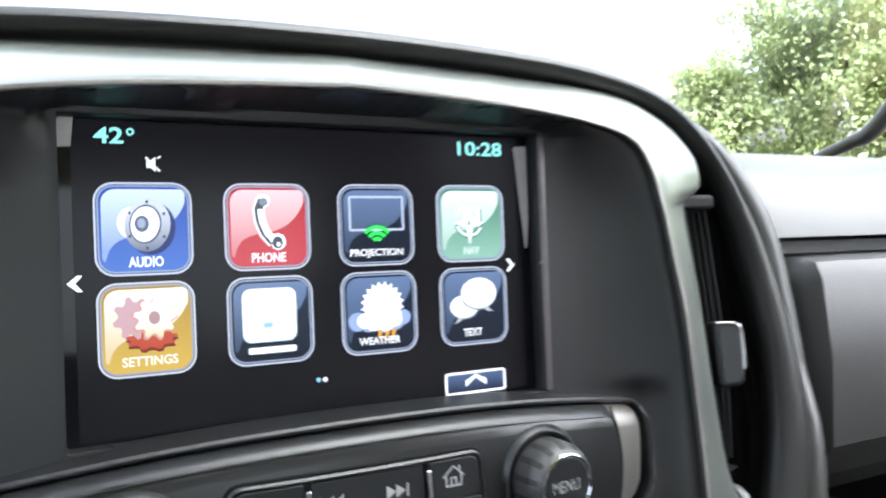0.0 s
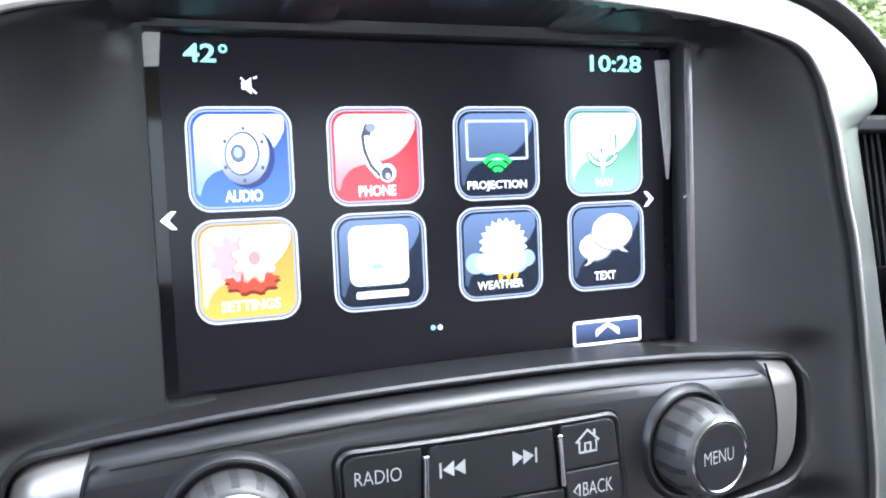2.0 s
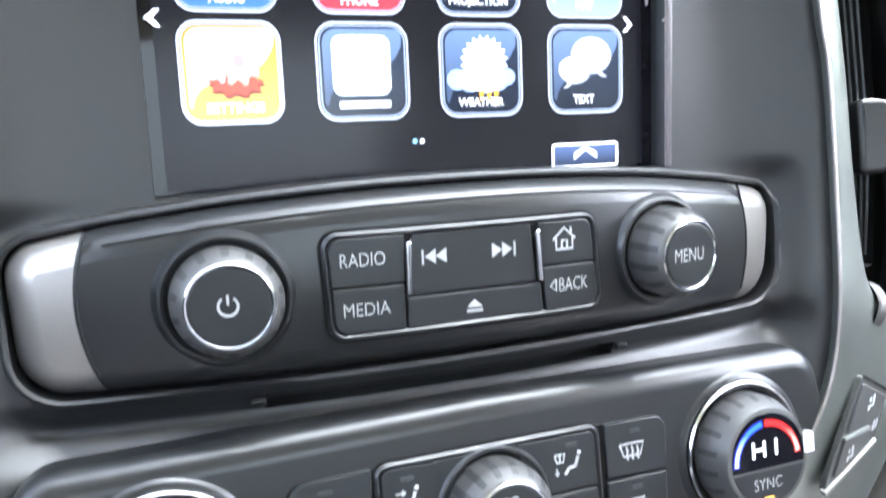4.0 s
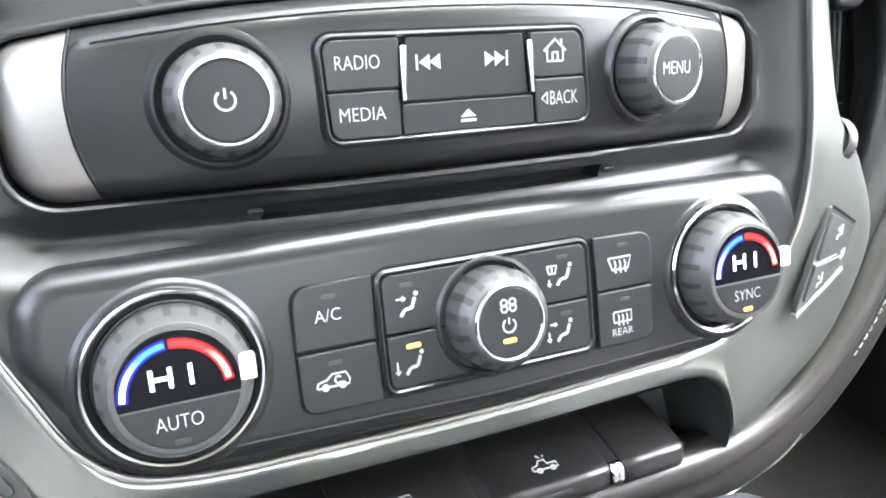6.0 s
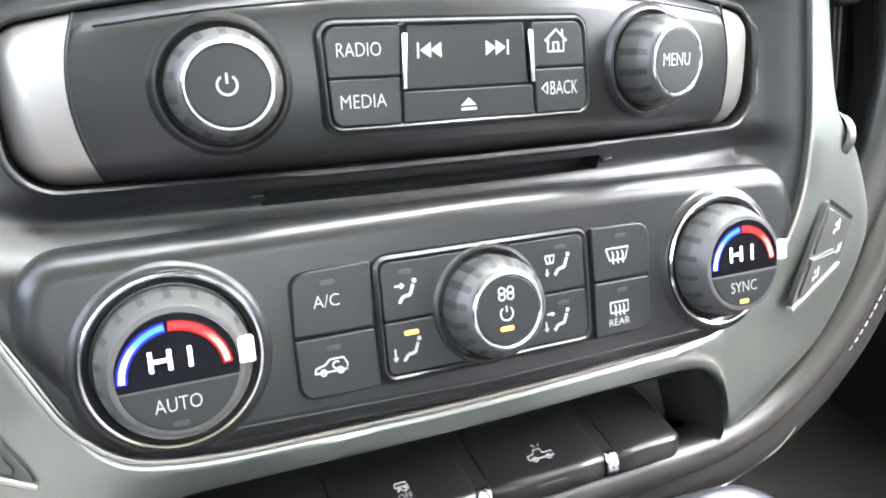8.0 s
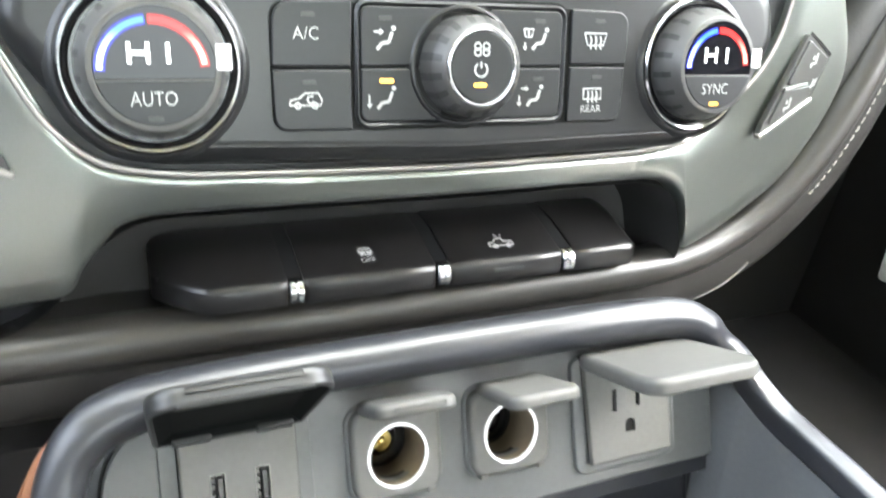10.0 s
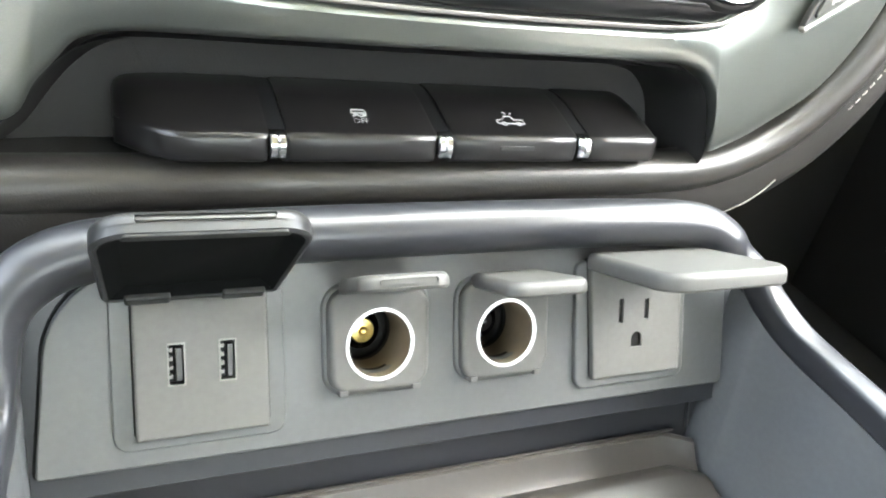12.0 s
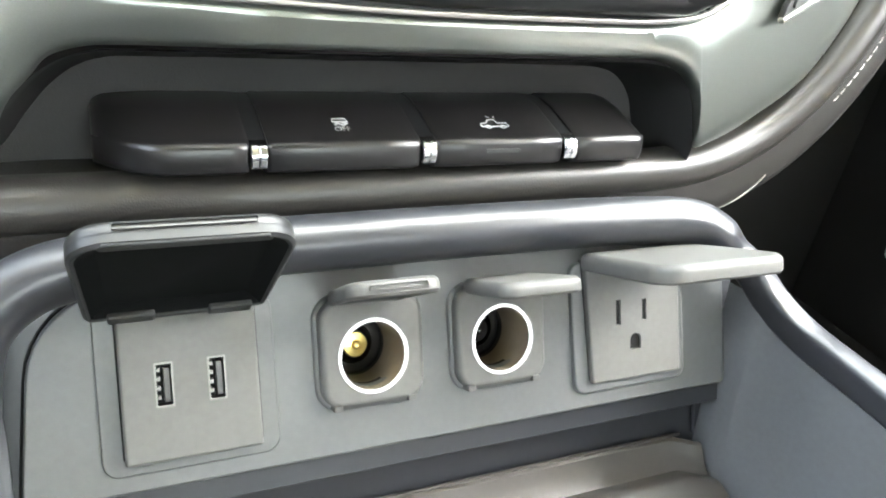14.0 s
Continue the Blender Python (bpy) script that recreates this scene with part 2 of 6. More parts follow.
def slab(outline, n0, n1, at, bevel=0.6, seg=3, holes=(), bm=None, back=False):
    """A plate from n0 up to n1 proud of the surface, its front edge rounded; holes go through it."""
    bm = bm or bmesh.new()
    if area(outline) < 0:
        outline = outline[::-1]
    rings = [(outline, n0)]
    for j in range(seg + 1):
        a = math.pi / 2 * j / seg
        rings.append((inset(outline, bevel * (1 - math.cos(a))), n1 - bevel + bevel * math.sin(a)))
    loops = [[bm.verts.new(at(u, v, n)) for u, v in o] for o, n in rings]
    k = len(outline)
    if bevel >= 0.3:
        loops.append([bm.verts.new(at(u, v, n1)) for u, v in inset(outline, bevel + 0.12)])
    for a, b in zip(loops, loops[1:]):
        for i in range(k):
            bm.faces.new((a[i - 1], a[i], b[i], b[i - 1]))
    if back:
        bm.faces.new(loops[0][::-1])
    if not holes:
        bm.faces.new(loops[-1])
    else:
        edges = [bm.edges.get((loops[-1][i - 1], loops[-1][i])) for i in range(k)]
        for h in holes:
            top = [bm.verts.new(at(u, v, n1)) for u, v in h]
            low = [bm.verts.new(at(u, v, n0)) for u, v in h]
            for i in range(len(h)):
                edges.append(bm.edges.new((top[i - 1], top[i])))
                bm.faces.new((top[i - 1], top[i], low[i], low[i - 1]))
        bmesh.ops.triangle_fill(bm, use_beauty=True, use_dissolve=False, edges=edges)
    return bm


def band(outer, inner, n0, n1, at, bevel=0.3, bm=None):
    """A closed frame between two outlines of equal count."""
    bm = bm or bmesh.new()
    rows = [(outer, n0), (outer, n1 - bevel), (inset(outer, bevel), n1), (inset(inner, -bevel), n1), (inner, n1 - bevel), (inner, n0)]
    loops = [[bm.verts.new(at(u, v, n)) for u, v in o] for o, n in rows]
    k = len(outer)
    for a, b in zip(loops, loops[1:]):
        for i in range(k):
            bm.faces.new((a[i - 1], a[i], b[i], b[i - 1]))
    return bm


def lathe(profile, cu, cv, at, seg=56, wave=None, bm=None, cap=True):
    """Turns (radius, proud) rows round a point of the surface; wave(row, angle) adds to the radius."""
    bm = bm or bmesh.new()
    loops = []
    for j, (r, n) in enumerate(profile):
        loop = []
        for i in range(seg):
            a = 2 * math.pi * i / seg
            q = r + (wave(j, a) if wave else 0)
            loop.append(bm.verts.new(at(cu + q * math.cos(a), cv + q * math.sin(a), n)))
        loops.append(loop)
    for a, b in zip(loops, loops[1:]):
        for i in range(seg):
            bm.faces.new((a[i - 1], a[i], b[i], b[i - 1]))
    if cap:
        r, n = profile[-1]
        last = [bm.verts.new(at(cu + (r - 0.15) * math.cos(2 * math.pi * i / seg), cv + (r - 0.15) * math.sin(2 * math.pi * i / seg), n)) for i in range(seg)]
        for i in range(seg):
            bm.faces.new((loops[-1][i - 1], loops[-1][i], last[i], last[i - 1]))
        bm.faces.new(last)
    return bm


def stroke(lines, width, n, at, bm=None, high=0.12, closed=False):
    """Flat ribbons along polylines, a little proud: printed lines of icons."""
    bm = bm or bmesh.new()
    for pts in lines:
        k = len(pts)
        left, right = [], []
        for i, p in enumerate(pts):
            p = Vector(p)
            a = Vector(pts[i - 1]) if i else (Vector(pts[-1]) if closed else p)
            b = Vector(pts[i + 1]) if i < k - 1 else (Vector(pts[0]) if closed else p)
            d = b - a
            d = d.normalized() if d.length > 1e-6 else Vector((1, 0))
            m = Vector((-d.y, d.x)) * width / 2
            left.append(p + m), right.append(p - m)
        rows = []
        for l, r in zip(left, right):
            rows.append([bm.verts.new(at(*l, n)), bm.verts.new(at(*l, n + high)), bm.verts.new(at(*r, n + high)), bm.verts.new(at(*r, n))])
        m = k if closed else k - 1
        for i in range(m):
            a, b = rows[i], rows[(i + 1) % k]
            for j in range(3):
                bm.faces.new((a[j], a[j + 1], b[j + 1], b[j]))
    return bm


def arc(cx, cz, r, a0, a1, seg=14):
    return [(cx + r * math.cos(radians(a0 + (a1 - a0) * i / seg)), cz + r * math.sin(radians(a0 + (a1 - a0) * i / seg))) for i in range(seg + 1)]


def lettering(body, u0, u1, v0, v1, n, at, slant=0.0, bold=-0.010):
    """Words in the built-in font, stretched into the box u0..u1, v0..v1."""
    cu = bpy.data.curves.new("lettering", "FONT")
    cu.body = body
    cu.resolution_u = 3
    cu.offset = bold
    tmp = new("lettering", cu)
    me = bpy.data.meshes.new_from_object(tmp.evaluated_get(bpy.context.evaluated_depsgraph_get()))
    bpy.data.objects.remove(tmp)
    bpy.data.curves.remove(cu)
    bm = bmesh.new()
    bm.from_mesh(me)
    bpy.data.meshes.remove(me)
    xs, ys = [v.co.x for v in bm.verts], [v.co.y for v in bm.verts]
    ax, bx, ay, by = min(xs), max(xs), min(ys), max(ys)
    for v in bm.verts:
        fx, fy = (v.co.x - ax) / (bx - ax), (v.co.y - ay) / (by - ay)
        v.co = at(u0 + fx * (u1 - u0) + slant * fy, v0 + fy * (v1 - v0), n)
    return bm


def box(lo, hi, bm=None):
    bm = bm or bmesh.new()
    vs = [bm.verts.new((x, y, z)) for x in (lo[0], hi[0]) for y in (lo[1], hi[1]) for z in (lo[2], hi[2])]
    for f in ((0, 1, 3, 2), (4, 6, 7, 5), (0, 4, 5, 1), (2, 3, 7, 6), (0, 2, 6, 4), (1, 5, 7, 3)):
        bm.faces.new([vs[i] for i in f])
    return bm


def catmull(pts, steps=6):
    """A smooth line through points."""
    pts = [Vector(p) for p in pts]
    out = []
    for i in range(len(pts) - 1):
        p0, p1, p2, p3 = pts[max(0, i - 1)], pts[i], pts[i + 1], pts[min(len(pts) - 1, i + 2)]
        for s in range(steps):
            t = s / steps
            out.append(0.5 * (2 * p1 + (p2 - p0) * t + (2 * p0 - 5 * p1 + 4 * p2 - p3) * t * t + (3 * p1 - p0 - 3 * p2 + p3) * t ** 3))
    out.append(pts[-1])
    return out


def sweep(path, section, side=Vector((0, -1, 0)), bm=None, closed=True):
    """Carries a section of (out, up) offsets along a path; side: the way that 'out' points, kept square to the path."""
    bm = bm or bmesh.new()
    loops = []
    for i, p in enumerate(path):
        d = (path[min(i + 1, len(path) - 1)] - path[max(i - 1, 0)]).normalized()
        s = side(p) if callable(side) else side
        out = (s - d * s.dot(d)).normalized()
        up = d.cross(out)
        loops.append([bm.verts.new(p + out * a + up * b) for a, b in (section(i / (len(path) - 1)) if callable(section) else section)])
    k = len(loops[0])
    for a, b in zip(loops, loops[1:]):
        for i in range(0 if closed else 1, k):
            bm.faces.new((a[i - 1], a[i], b[i], b[i - 1]))
    if closed:
        bm.faces.new(loops[0]), bm.faces.new(loops[-1][::-1])
    return bm


def ellipse(a, b, seg=20, power=1.0):
    out = []
    for i in range(seg):
        t = 2 * math.pi * i / seg
        c, s = math.cos(t), math.sin(t)
        out.append((a * math.copysign(abs(c) ** power, c), b * math.copysign(abs(s) ** power, s)))
    return out


def smoothstep(a, b, x):
    t = np.clip((x - a) / (b - a), 0, 1)
    return t * t * (3 - 2 * t)


def sheet(xs, zs, ys, keep, bm=None):
    """A surface y(x, z) over a grid; keep tells which cells exist."""
    bm = bm or bmesh.new()
    grid = {}

    def vert(i, j):
        if (i, j) not in grid:
            grid[i, j] = bm.verts.new((xs[i], ys[j][i], zs[j]))
        return grid[i, j]

    for j in range(len(zs) - 1):
        for i in range(len(xs) - 1):
            if keep[j][i]:
                bm.faces.new((vert(i, j), vert(i + 1, j), vert(i + 1, j + 1), vert(i, j + 1)))
    return bm


CX = 82.0   # the stack's middle

# ---- silver trim round the stack ----
# stations from the top middle clockwise: inner edge x, y, z, outer edge x, y, z
TRIM_UPPER = [
    (82, -38, 45.6, 82, -22, 61.5), (150, -34, 43.1, 150, -17, 60.6), (193, -28, 39.3, 213, -13, 57.6), (214, -26, 33.5, 246, -12, 46.5),
    (223, -26, 22, 266, -12, 30), (227, -26, 11, 269.5, -12, 16.5), (229, -26, 5, 262, -12.5, 10), (231, -26, -2, 256.5, -13, 5),
    (235, -26, -22, 261, -13, -22), (239, -26.5, -42, 263.5, -14, -42), (243, -28, -90, 265.5, -19, -90), (243, -31, -130, 267.5, -25, -124),
]
TRIM_LOWER = [
    (240, -31, -160, 285, -25, -148), (228, -32.5, -181, 299, -22, -186), (209, -33.5, -197.5, 274, -24, -228),
    (200, -34.5, -203.5, 238, -28, -250), (196, -35, -205.5, 214, -32, -258.6), (193, -35.5, -206.5, 205.2, -34, -258.8),
    (190, -36, -207.5, 202, -35, -247), (186, -36.5, -208.3, 198, -35.5, -236), (180, -37, -209.2, 190, -36, -228),
    (170, -38, -210, 179, -36, -224.8), (155, -39, -210.5, 160, -36.5, -224.2), (82, -42, -211, 82, -38.5, -224.3),
]
TRIM_LOWER_LEFT = [
    (10, -44, -209.2, 6, -37, -224.5), (-8, -43.5, -208.6, -12, -36.5, -224.6), (-18, -43, -207.6, -21, -36, -225.4),
    (-25, -42.5, -206.4, -29.5, -35, -228.3), (-30, -42, -205, -34.5, -34, -233.8), (-34, -41.5, -203.2, -41, -33.5, -241.5),
    (-37, -41, -201, -46.5, -33, -250.5), (-40, -40.5, -198.5, -58, -32, -253), (-47, -39.5, -189.5, -95, -29, -253),
    (-54.5, -37.5, -174, -128, -24, -215), (-66, -34, -152, -121, -25, -148),
]


def mirrored(row):
    return (2 * CX - row[0], row[1], row[2], 2 * CX - row[3], row[4], row[5])


stations = TRIM_UPPER + TRIM_LOWER + TRIM_LOWER_LEFT + [mirrored(r) for r in TRIM_UPPER[:0:-1]] + [TRIM_UPPER[0]]
inner_line = catmull([s[:3] for s in stations], 8)
outer_line = catmull([s[3:] for s in stations], 8)


def trim_bmesh():
    """The silver band: a raised lip on the inner edge, a gently domed face, a rounded outer edge."""
    bm = bmesh.new()
    prof = [(0.0, 10.0), (0.0, -0.5), (0.025, -1.1), (0.06, -1.1), (0.09, -0.4), (0.3, -0.9), (0.55, -1.2), (0.8, -0.8), (0.88, -0.2), (0.94, 0.9), (0.985, 2.6), (1.0, 4.6), (1.0, 10.0)]
    rows = []
    for a, b in zip(inner_line, outer_line):
        k = float(smoothstep(-180, -203, a.z)) / (b - a).length   # along the foot the inner lip widens and turns up
        lip = [(0, 10), (1.2 * k, 1.6), (2.2 * k, 0.5), (3.6 * k, -0.6), (4.6 * k, -1.0), (0.3, -1.2)]
        k = float(smoothstep(-180, -203, a.z))
        flat = [(p[0] + (q[0] - p[0]) * k, p[1] + (q[1] - p[1]) * k) for p, q in zip(prof, lip)] + prof[6:] if k else prof
        rows.append([bm.verts.new(a.lerp(b, t) + Vector((0, d, 0))) for t, d in flat])
    for a, b in zip(rows, rows[1:]):
        for i in range(1, len(prof)):
            bm.faces.new((a[i - 1], a[i], b[i], b[i - 1]))
    return bm


trim = thing("stack_trim", (82, -48, -227), "curved satin silver surround framing the centre stack", "trim", kind="structure")
part("surround", trim_bmesh(), SILVER, trim, angle=40)
# lighter silver bead puts the chamfer's highlight in the colour
part("inner_edge", sweep([p.lerp(q, 0.02) + Vector((0, -0.7, 0)) for p, q in zip(inner_line, outer_line)], ellipse(0.9, 1.1, 10)), SILVER_CAP, trim, "inner edge in lighter silver for its highlight")

# ---- outline of the raised radio panel ----
def pod_outline(x0, x1, corner):
    """The panel's outline between x0 and x1: arched top, level foot; corner: the side on which it ends."""
    def top(x):
        return -73.8 - 8.6 * abs((x - 84) / 122) ** 2.2
    k = 28 if corner == 0 else 2
    pts = [(x0 + (x1 - x0) * i / k, top(x0 + (x1 - x0) * i / k)) for i in range(k + 1)]
    pts += [(x1 - (1.5 if corner > 0 else 0) - (x1 - x0) * i / k, -126.3 - 0.8 * ((x1 - (x1 - x0) * i / k - 84) / 130) ** 2) for i in range(k)] + [(x0 + (1.5 if corner < 0 else 0), -126.3 - 0.8 * ((x0 - 84) / 130) ** 2)]
    r = [0] * len(pts)
    if corner < 0:
        r[0], r[-1] = 10, 14
        r[1] = 0
    if corner > 0:
        r[k], r[k + 1] = 10, 14
    return rpoly(pts, r, 7)


def dense(o, step=4.0):
    """Adds points along long edges, so that the plate can follow a bowed surface."""
    out = []
    for i, p in enumerate(o):
        q = o[(i + 1) % len(o)]
        k = max(1, int(math.hypot(q[0] - p[0], q[1] - p[1]) / step))
        out += [(p[0] + (q[0] - p[0]) * j / k, p[1] + (q[1] - p[1]) * j / k) for j in range(k)]
    return out


def whole_pod(d):
    a, b, c = pod_outline(-52, 0, -1), pod_outline(0.5, 163, 0), pod_outline(163.5, 222, 1)
    line = [p for p in a if p[0] < -0.5 and p[1] > -103] + [p for p in b if p[1] > -103] + [p for p in c if p[0] > 164 and p[1] > -103]
    line += [p for p in c if p[0] > 164 and p[1] <= -103] + [p for p in b if p[1] <= -103] + [p for p in a if p[0] < -0.5 and p[1] <= -103]
    return inset(dense(line), -d)


# ---- charcoal fascia inside the trim ----
poly = np.array([(p.x, p.z) for p in inner_line[:-1]])
poly_y = np.array([p.y for p in inner_line[:-1]])
XS = np.unique(np.r_[np.linspace(-86, 250, 225), 15.2, 15.8, 138.8, 139.4, -10.6, 176.2])
ZS = np.unique(np.r_[np.linspace(-222, 52, 185), -138.8, -138.4, -133.7, -133.3, -73.4, 38.0])
GX, GZ = np.meshgrid(XS, ZS)


def inside(px, pz, ring):
    c = np.zeros(px.shape, bool)
    for (x0, z0), (x1, z1) in zip(ring, np.roll(ring, -1, 0)):
        hit = ((z0 > pz) != (z1 > pz))
        with np.errstate(divide="ignore", invalid="ignore"):
            c ^= hit & (px < (x1 - x0) * (pz - z0) / (z1 - z0 + 1e-12) + x0)
    return c


best = np.full(GX.shape, 1e9)
edge_y = np.zeros(GX.shape)
weight = np.zeros(GX.shape)
fine = np.array([tuple(p) for p in catmull([s[:3] for s in stations], 40)[:-1]])
for x, y, z in fine:
    d = np.hypot(GX - x, GZ - z)
    near = 1 / (d + 1.5) ** 4
    edge_y += y * near
    weight += near
    best = np.minimum(best, d)
edge_y /= weight
into = inside(GX, GZ, poly)
gap = np.hypot(np.maximum(np.maximum(-10.5 - GX, GX - 176), 0), np.maximum(np.maximum(-73 - GZ, GZ - 38), 0))
bow = np.minimum(((GX - CX) / 118) ** 2, 1.5)
flat = -9.0
low = -9 - 26 * smoothstep(-74, -122, GZ) + 6 * smoothstep(-127, -139, GZ) - 8 * smoothstep(-139, -150, GZ)
low = low + 12 * bow * smoothstep(-80, -120, GZ)
share = gap / (gap + best + 1e-6)
up = flat + (edge_y + 2.5 - flat) * smoothstep(0.5, 0.97, share)
down = low + (edge_y + 2.5 - low) * smoothstep(26, 2, best)
held = (gap < 2.5) | (best < 5) | ~into
for _ in range(140):   # eases the folds between screen and trim
    soft = (np.roll(up, 1, 0) + np.roll(up, -1, 0) + np.roll(up, 1, 1) + np.roll(up, -1, 1)) / 4
    up = np.where(held, up, soft)
GY = up + (down - up) * smoothstep(-70, -84, GZ)
SHEET = GY
GY = np.where(inside(GX, GZ, np.array(whole_pod(2.6))) & (GZ < -76), GY + 12, GY)   # the well in which the radio sits
slot = (GX > 15.5) & (GX < 139.1) & (GZ > -138.6) & (GZ < -133.5)
GY = np.where(slot, GY + 9, GY)
cell = into[:-1, :-1] | into[1:, 1:] | into[:-1, 1:] | into[1:, :-1]
mid_x, mid_z = (GX[:-1, :-1] + GX[1:, 1:]) / 2, (GZ[:-1, :-1] + GZ[1:, 1:]) / 2
cell &= ~((mid_x > -10.6) & (mid_x < 176.2) & (mid_z > -73.4) & (mid_z < 38.0))
stack = thing("centre_stack_fascia", (82, -30, -218), "dark charcoal moulded plastic fascia round screen and radio", "dashboard", kind="structure")
part("fascia", sheet(XS, ZS, GY, cell), FASCIA, stack, angle=50)
bm = bmesh.new()
for x0 in (11.0, 140.0):
    slab(rrect(x0, x0 + 4.6, -136.6, -134.6, 0.8), -1, 0.6, tilted(-28.5, -135.5, -0.4), 0.3, bm=bm)
part("slot_end", bm, FASCIA_SATIN, stack)

# ---- colour screen ----
display = thing("touch_screen", (82, 0, -73), "black glass touch screen showing rows of app icons", "screen")
part("glass", slab(rrect(-10.6, 176.2, -73.4, 38, 1.5), -4, 0, on_screen, 0.2, 1), GLASS_SCREEN, display)
part("lit_area", slab(rrect(-6.4, 171.5, -71.8, 37, 0.5), -0.2, 0.12, on_screen, 0.05, 1), LCD, display)
part("bezel", band(rrect(-12.6, 178.6, -75.4, 40, 2), rrect(-10.4, 176, -73.2, 37.8, 1.2), -1.5, 9.3, on_screen, 1.6), FASCIA, display, "rounded dark bezel wall", 60)

LETTER = glow("screen_white", (0.95, 0.97, 1.0), 1.3)
CYAN = glow("screen_cyan", (0.35, 0.95, 0.88), 1.15)
TILE_EDGE = glow("screen_tile_edge", (0.70, 0.76, 0.90), 0.95)
PALE = glow("screen_pale", (0.96, 0.97, 1.0), 1.5)
HALF = glow("screen_half_white", (0.40, 0.47, 0.64), 0.9)
N = 0.14
COL = [0.0, 43.5, 87.2, 130.3]
ROW = [(-16.5, 16.0), (-51.6, -18.8)]
SIZE = 32.4


def tile(col, row, low_c, high_c, gloss_c):
    """An app tile: coloured field, silver edge, the bright sweep over its upper half."""
    x0, (z0, z1) = COL[col], ROW[row]
    x1 = x0 + SIZE
    out = rrect(x0, x1, z0, z1, 6.5, 6)
    body = part("app_tile", slab(inset(out, 0.5), 0.1, N, on_screen, 0.02, 1), glow_ramp("tile_field", low_c, high_c, (z0 + 73) * MM, (z1 + 73) * MM), display)
    part("tile_edge", band(out, inset(out, 0.65), 0.1, N + 0.06, on_screen, 0.02), TILE_EDGE, body)
    part("tile_line", band(inset(out, 0.67), inset(out, 1.05), 0.1, N + 0.055, on_screen, 0.02), glow("tile_line_dark", [0.06 + c * 0.3 for c in low_c]), body)
    part("tile_inner_line", band(inset(out, 1.07), inset(out, 1.6), 0.1, N + 0.06, on_screen, 0.02), HALF, body)
    curve = catmull([Vector((x0 + dx, z0 + dz, 0)) for dx, dz in ((2.4, 6.2), (3.4, 5.2), (4.6, 8.6), (7.0, 11.6), (11.0, 13.3), (17.5, 14.4), (23.0, 16.6), (27.2, 20.4), (29.4, 24.0), (30.0, 25.6))], 4)
    sweep_top = [(p.x, p.y) for p in curve]
    top = rpoly([(x1 - 2.4, z1 - 2.4), (x0 + 2.4, z1 - 2.4)], 0)
    gl = rpoly(sweep_top + top, [0] * len(sweep_top) + [4.6, 4.6], 5)
    part("gloss_sweep", slab(gl, 0.1, N + 0.03, on_screen, 0.01, 1), glow_ramp("tile_gloss", [l * 0.62 + g * 0.38 for l, g in zip(low_c, gloss_c)], [min(1.1, g * 1.1 + 0.05 * (max(gloss_c) > 0.6)) for g in gloss_c], (z0 + 82) * MM, (z1 + 73) * MM), body)
    return body, x0, z0


def word(body, text, x0, x1, z0, z1, slant=0.0, mat=None):
    part("caption", lettering(text, x0, x1, z0, z1, N + 0.16, on_screen, slant, 0.028), mat or LETTER, body)


NAVY, INK, STEEL_BLUE = (0.006, 0.010, 0.022), (0.012, 0.024, 0.055), (0.16, 0.24, 0.42)
audio, ax, az = tile(0, 0, (0.075, 0.19, 0.62), (0.012, 0.06, 0.42), (0.70, 0.82, 0.98))
phone, px, pz = tile(1, 0, (0.62, 0.055, 0.075), (0.50, 0.008, 0.02), (0.98, 0.66, 0.68))
proj, jx, jz = tile(2, 0, NAVY, INK, STEEL_BLUE)
nav, nx, nz = tile(3, 0, (0.36, 0.64, 0.50), (0.012, 0.20, 0.10), (0.88, 1.0, 0.94))
sets, sx, sz = tile(0, 1, (0.76, 0.51, 0.10), (0.44, 0.24, 0.01), (1.0, 0.93, 0.86))
music, mx, mz = tile(1, 1, NAVY, INK, STEEL_BLUE)
weather, wx, wz = tile(2, 1, NAVY, INK, STEEL_BLUE)
texts, tx, tz = tile(3, 1, NAVY, INK, STEEL_BLUE)
word(audio, "AUDIO", 10.7, 22.2, -13.6, -9.9)
word(phone, "PHONE", 53.2, 66.0, -13.5, -9.9)
word(proj, "PROJECTION", 91.7, 114.4, -13.4, -9.7)
word(nav, "NAV", 142.6, 150.0, -13.4, -10.0, mat=glow("caption_mint", (0.80, 0.95, 0.88), 1.1))
word(sets, "SETTINGS", 7.6, 26.0, -47.9, -44.5, mat=glow("caption_cream", (1.0, 0.93, 0.78), 1.1))
part("caption_bar", slab(rrect(50.8, 68.8, -47.4, -45.0, 0.6), 0.1, N + 0.16, on_screen, 0.02, 1), LETTER, music)
word(weather, "WEATHER", 94.0, 111.8, -47.8, -44.8)
word(texts, "TEXT", 140.8, 149.9, -47.8, -44.6)


def disc(body, cx, cz, rx, rz, n, mat, name, tilt=0.0, seg=32):
    o = []
    for i in range(seg):
        a = 2 * math.pi * i / seg
        x, z = rx * math.cos(a), rz * math.sin(a)
        o.append((cx + x * math.cos(tilt) - z * math.sin(tilt), cz + x * math.sin(tilt) + z * math.cos(tilt)))
    return part(name, slab(o, 0.1, n, on_screen, 0.01, 1), mat, body)


GREY_A, GREY_B, GREY_C = glow("icon_silver", (0.62, 0.66, 0.74), 1.0), glow("icon_grey", (0.25, 0.29, 0.36), 1.0), glow("icon_dark", (0.05, 0.06, 0.09), 1.0)
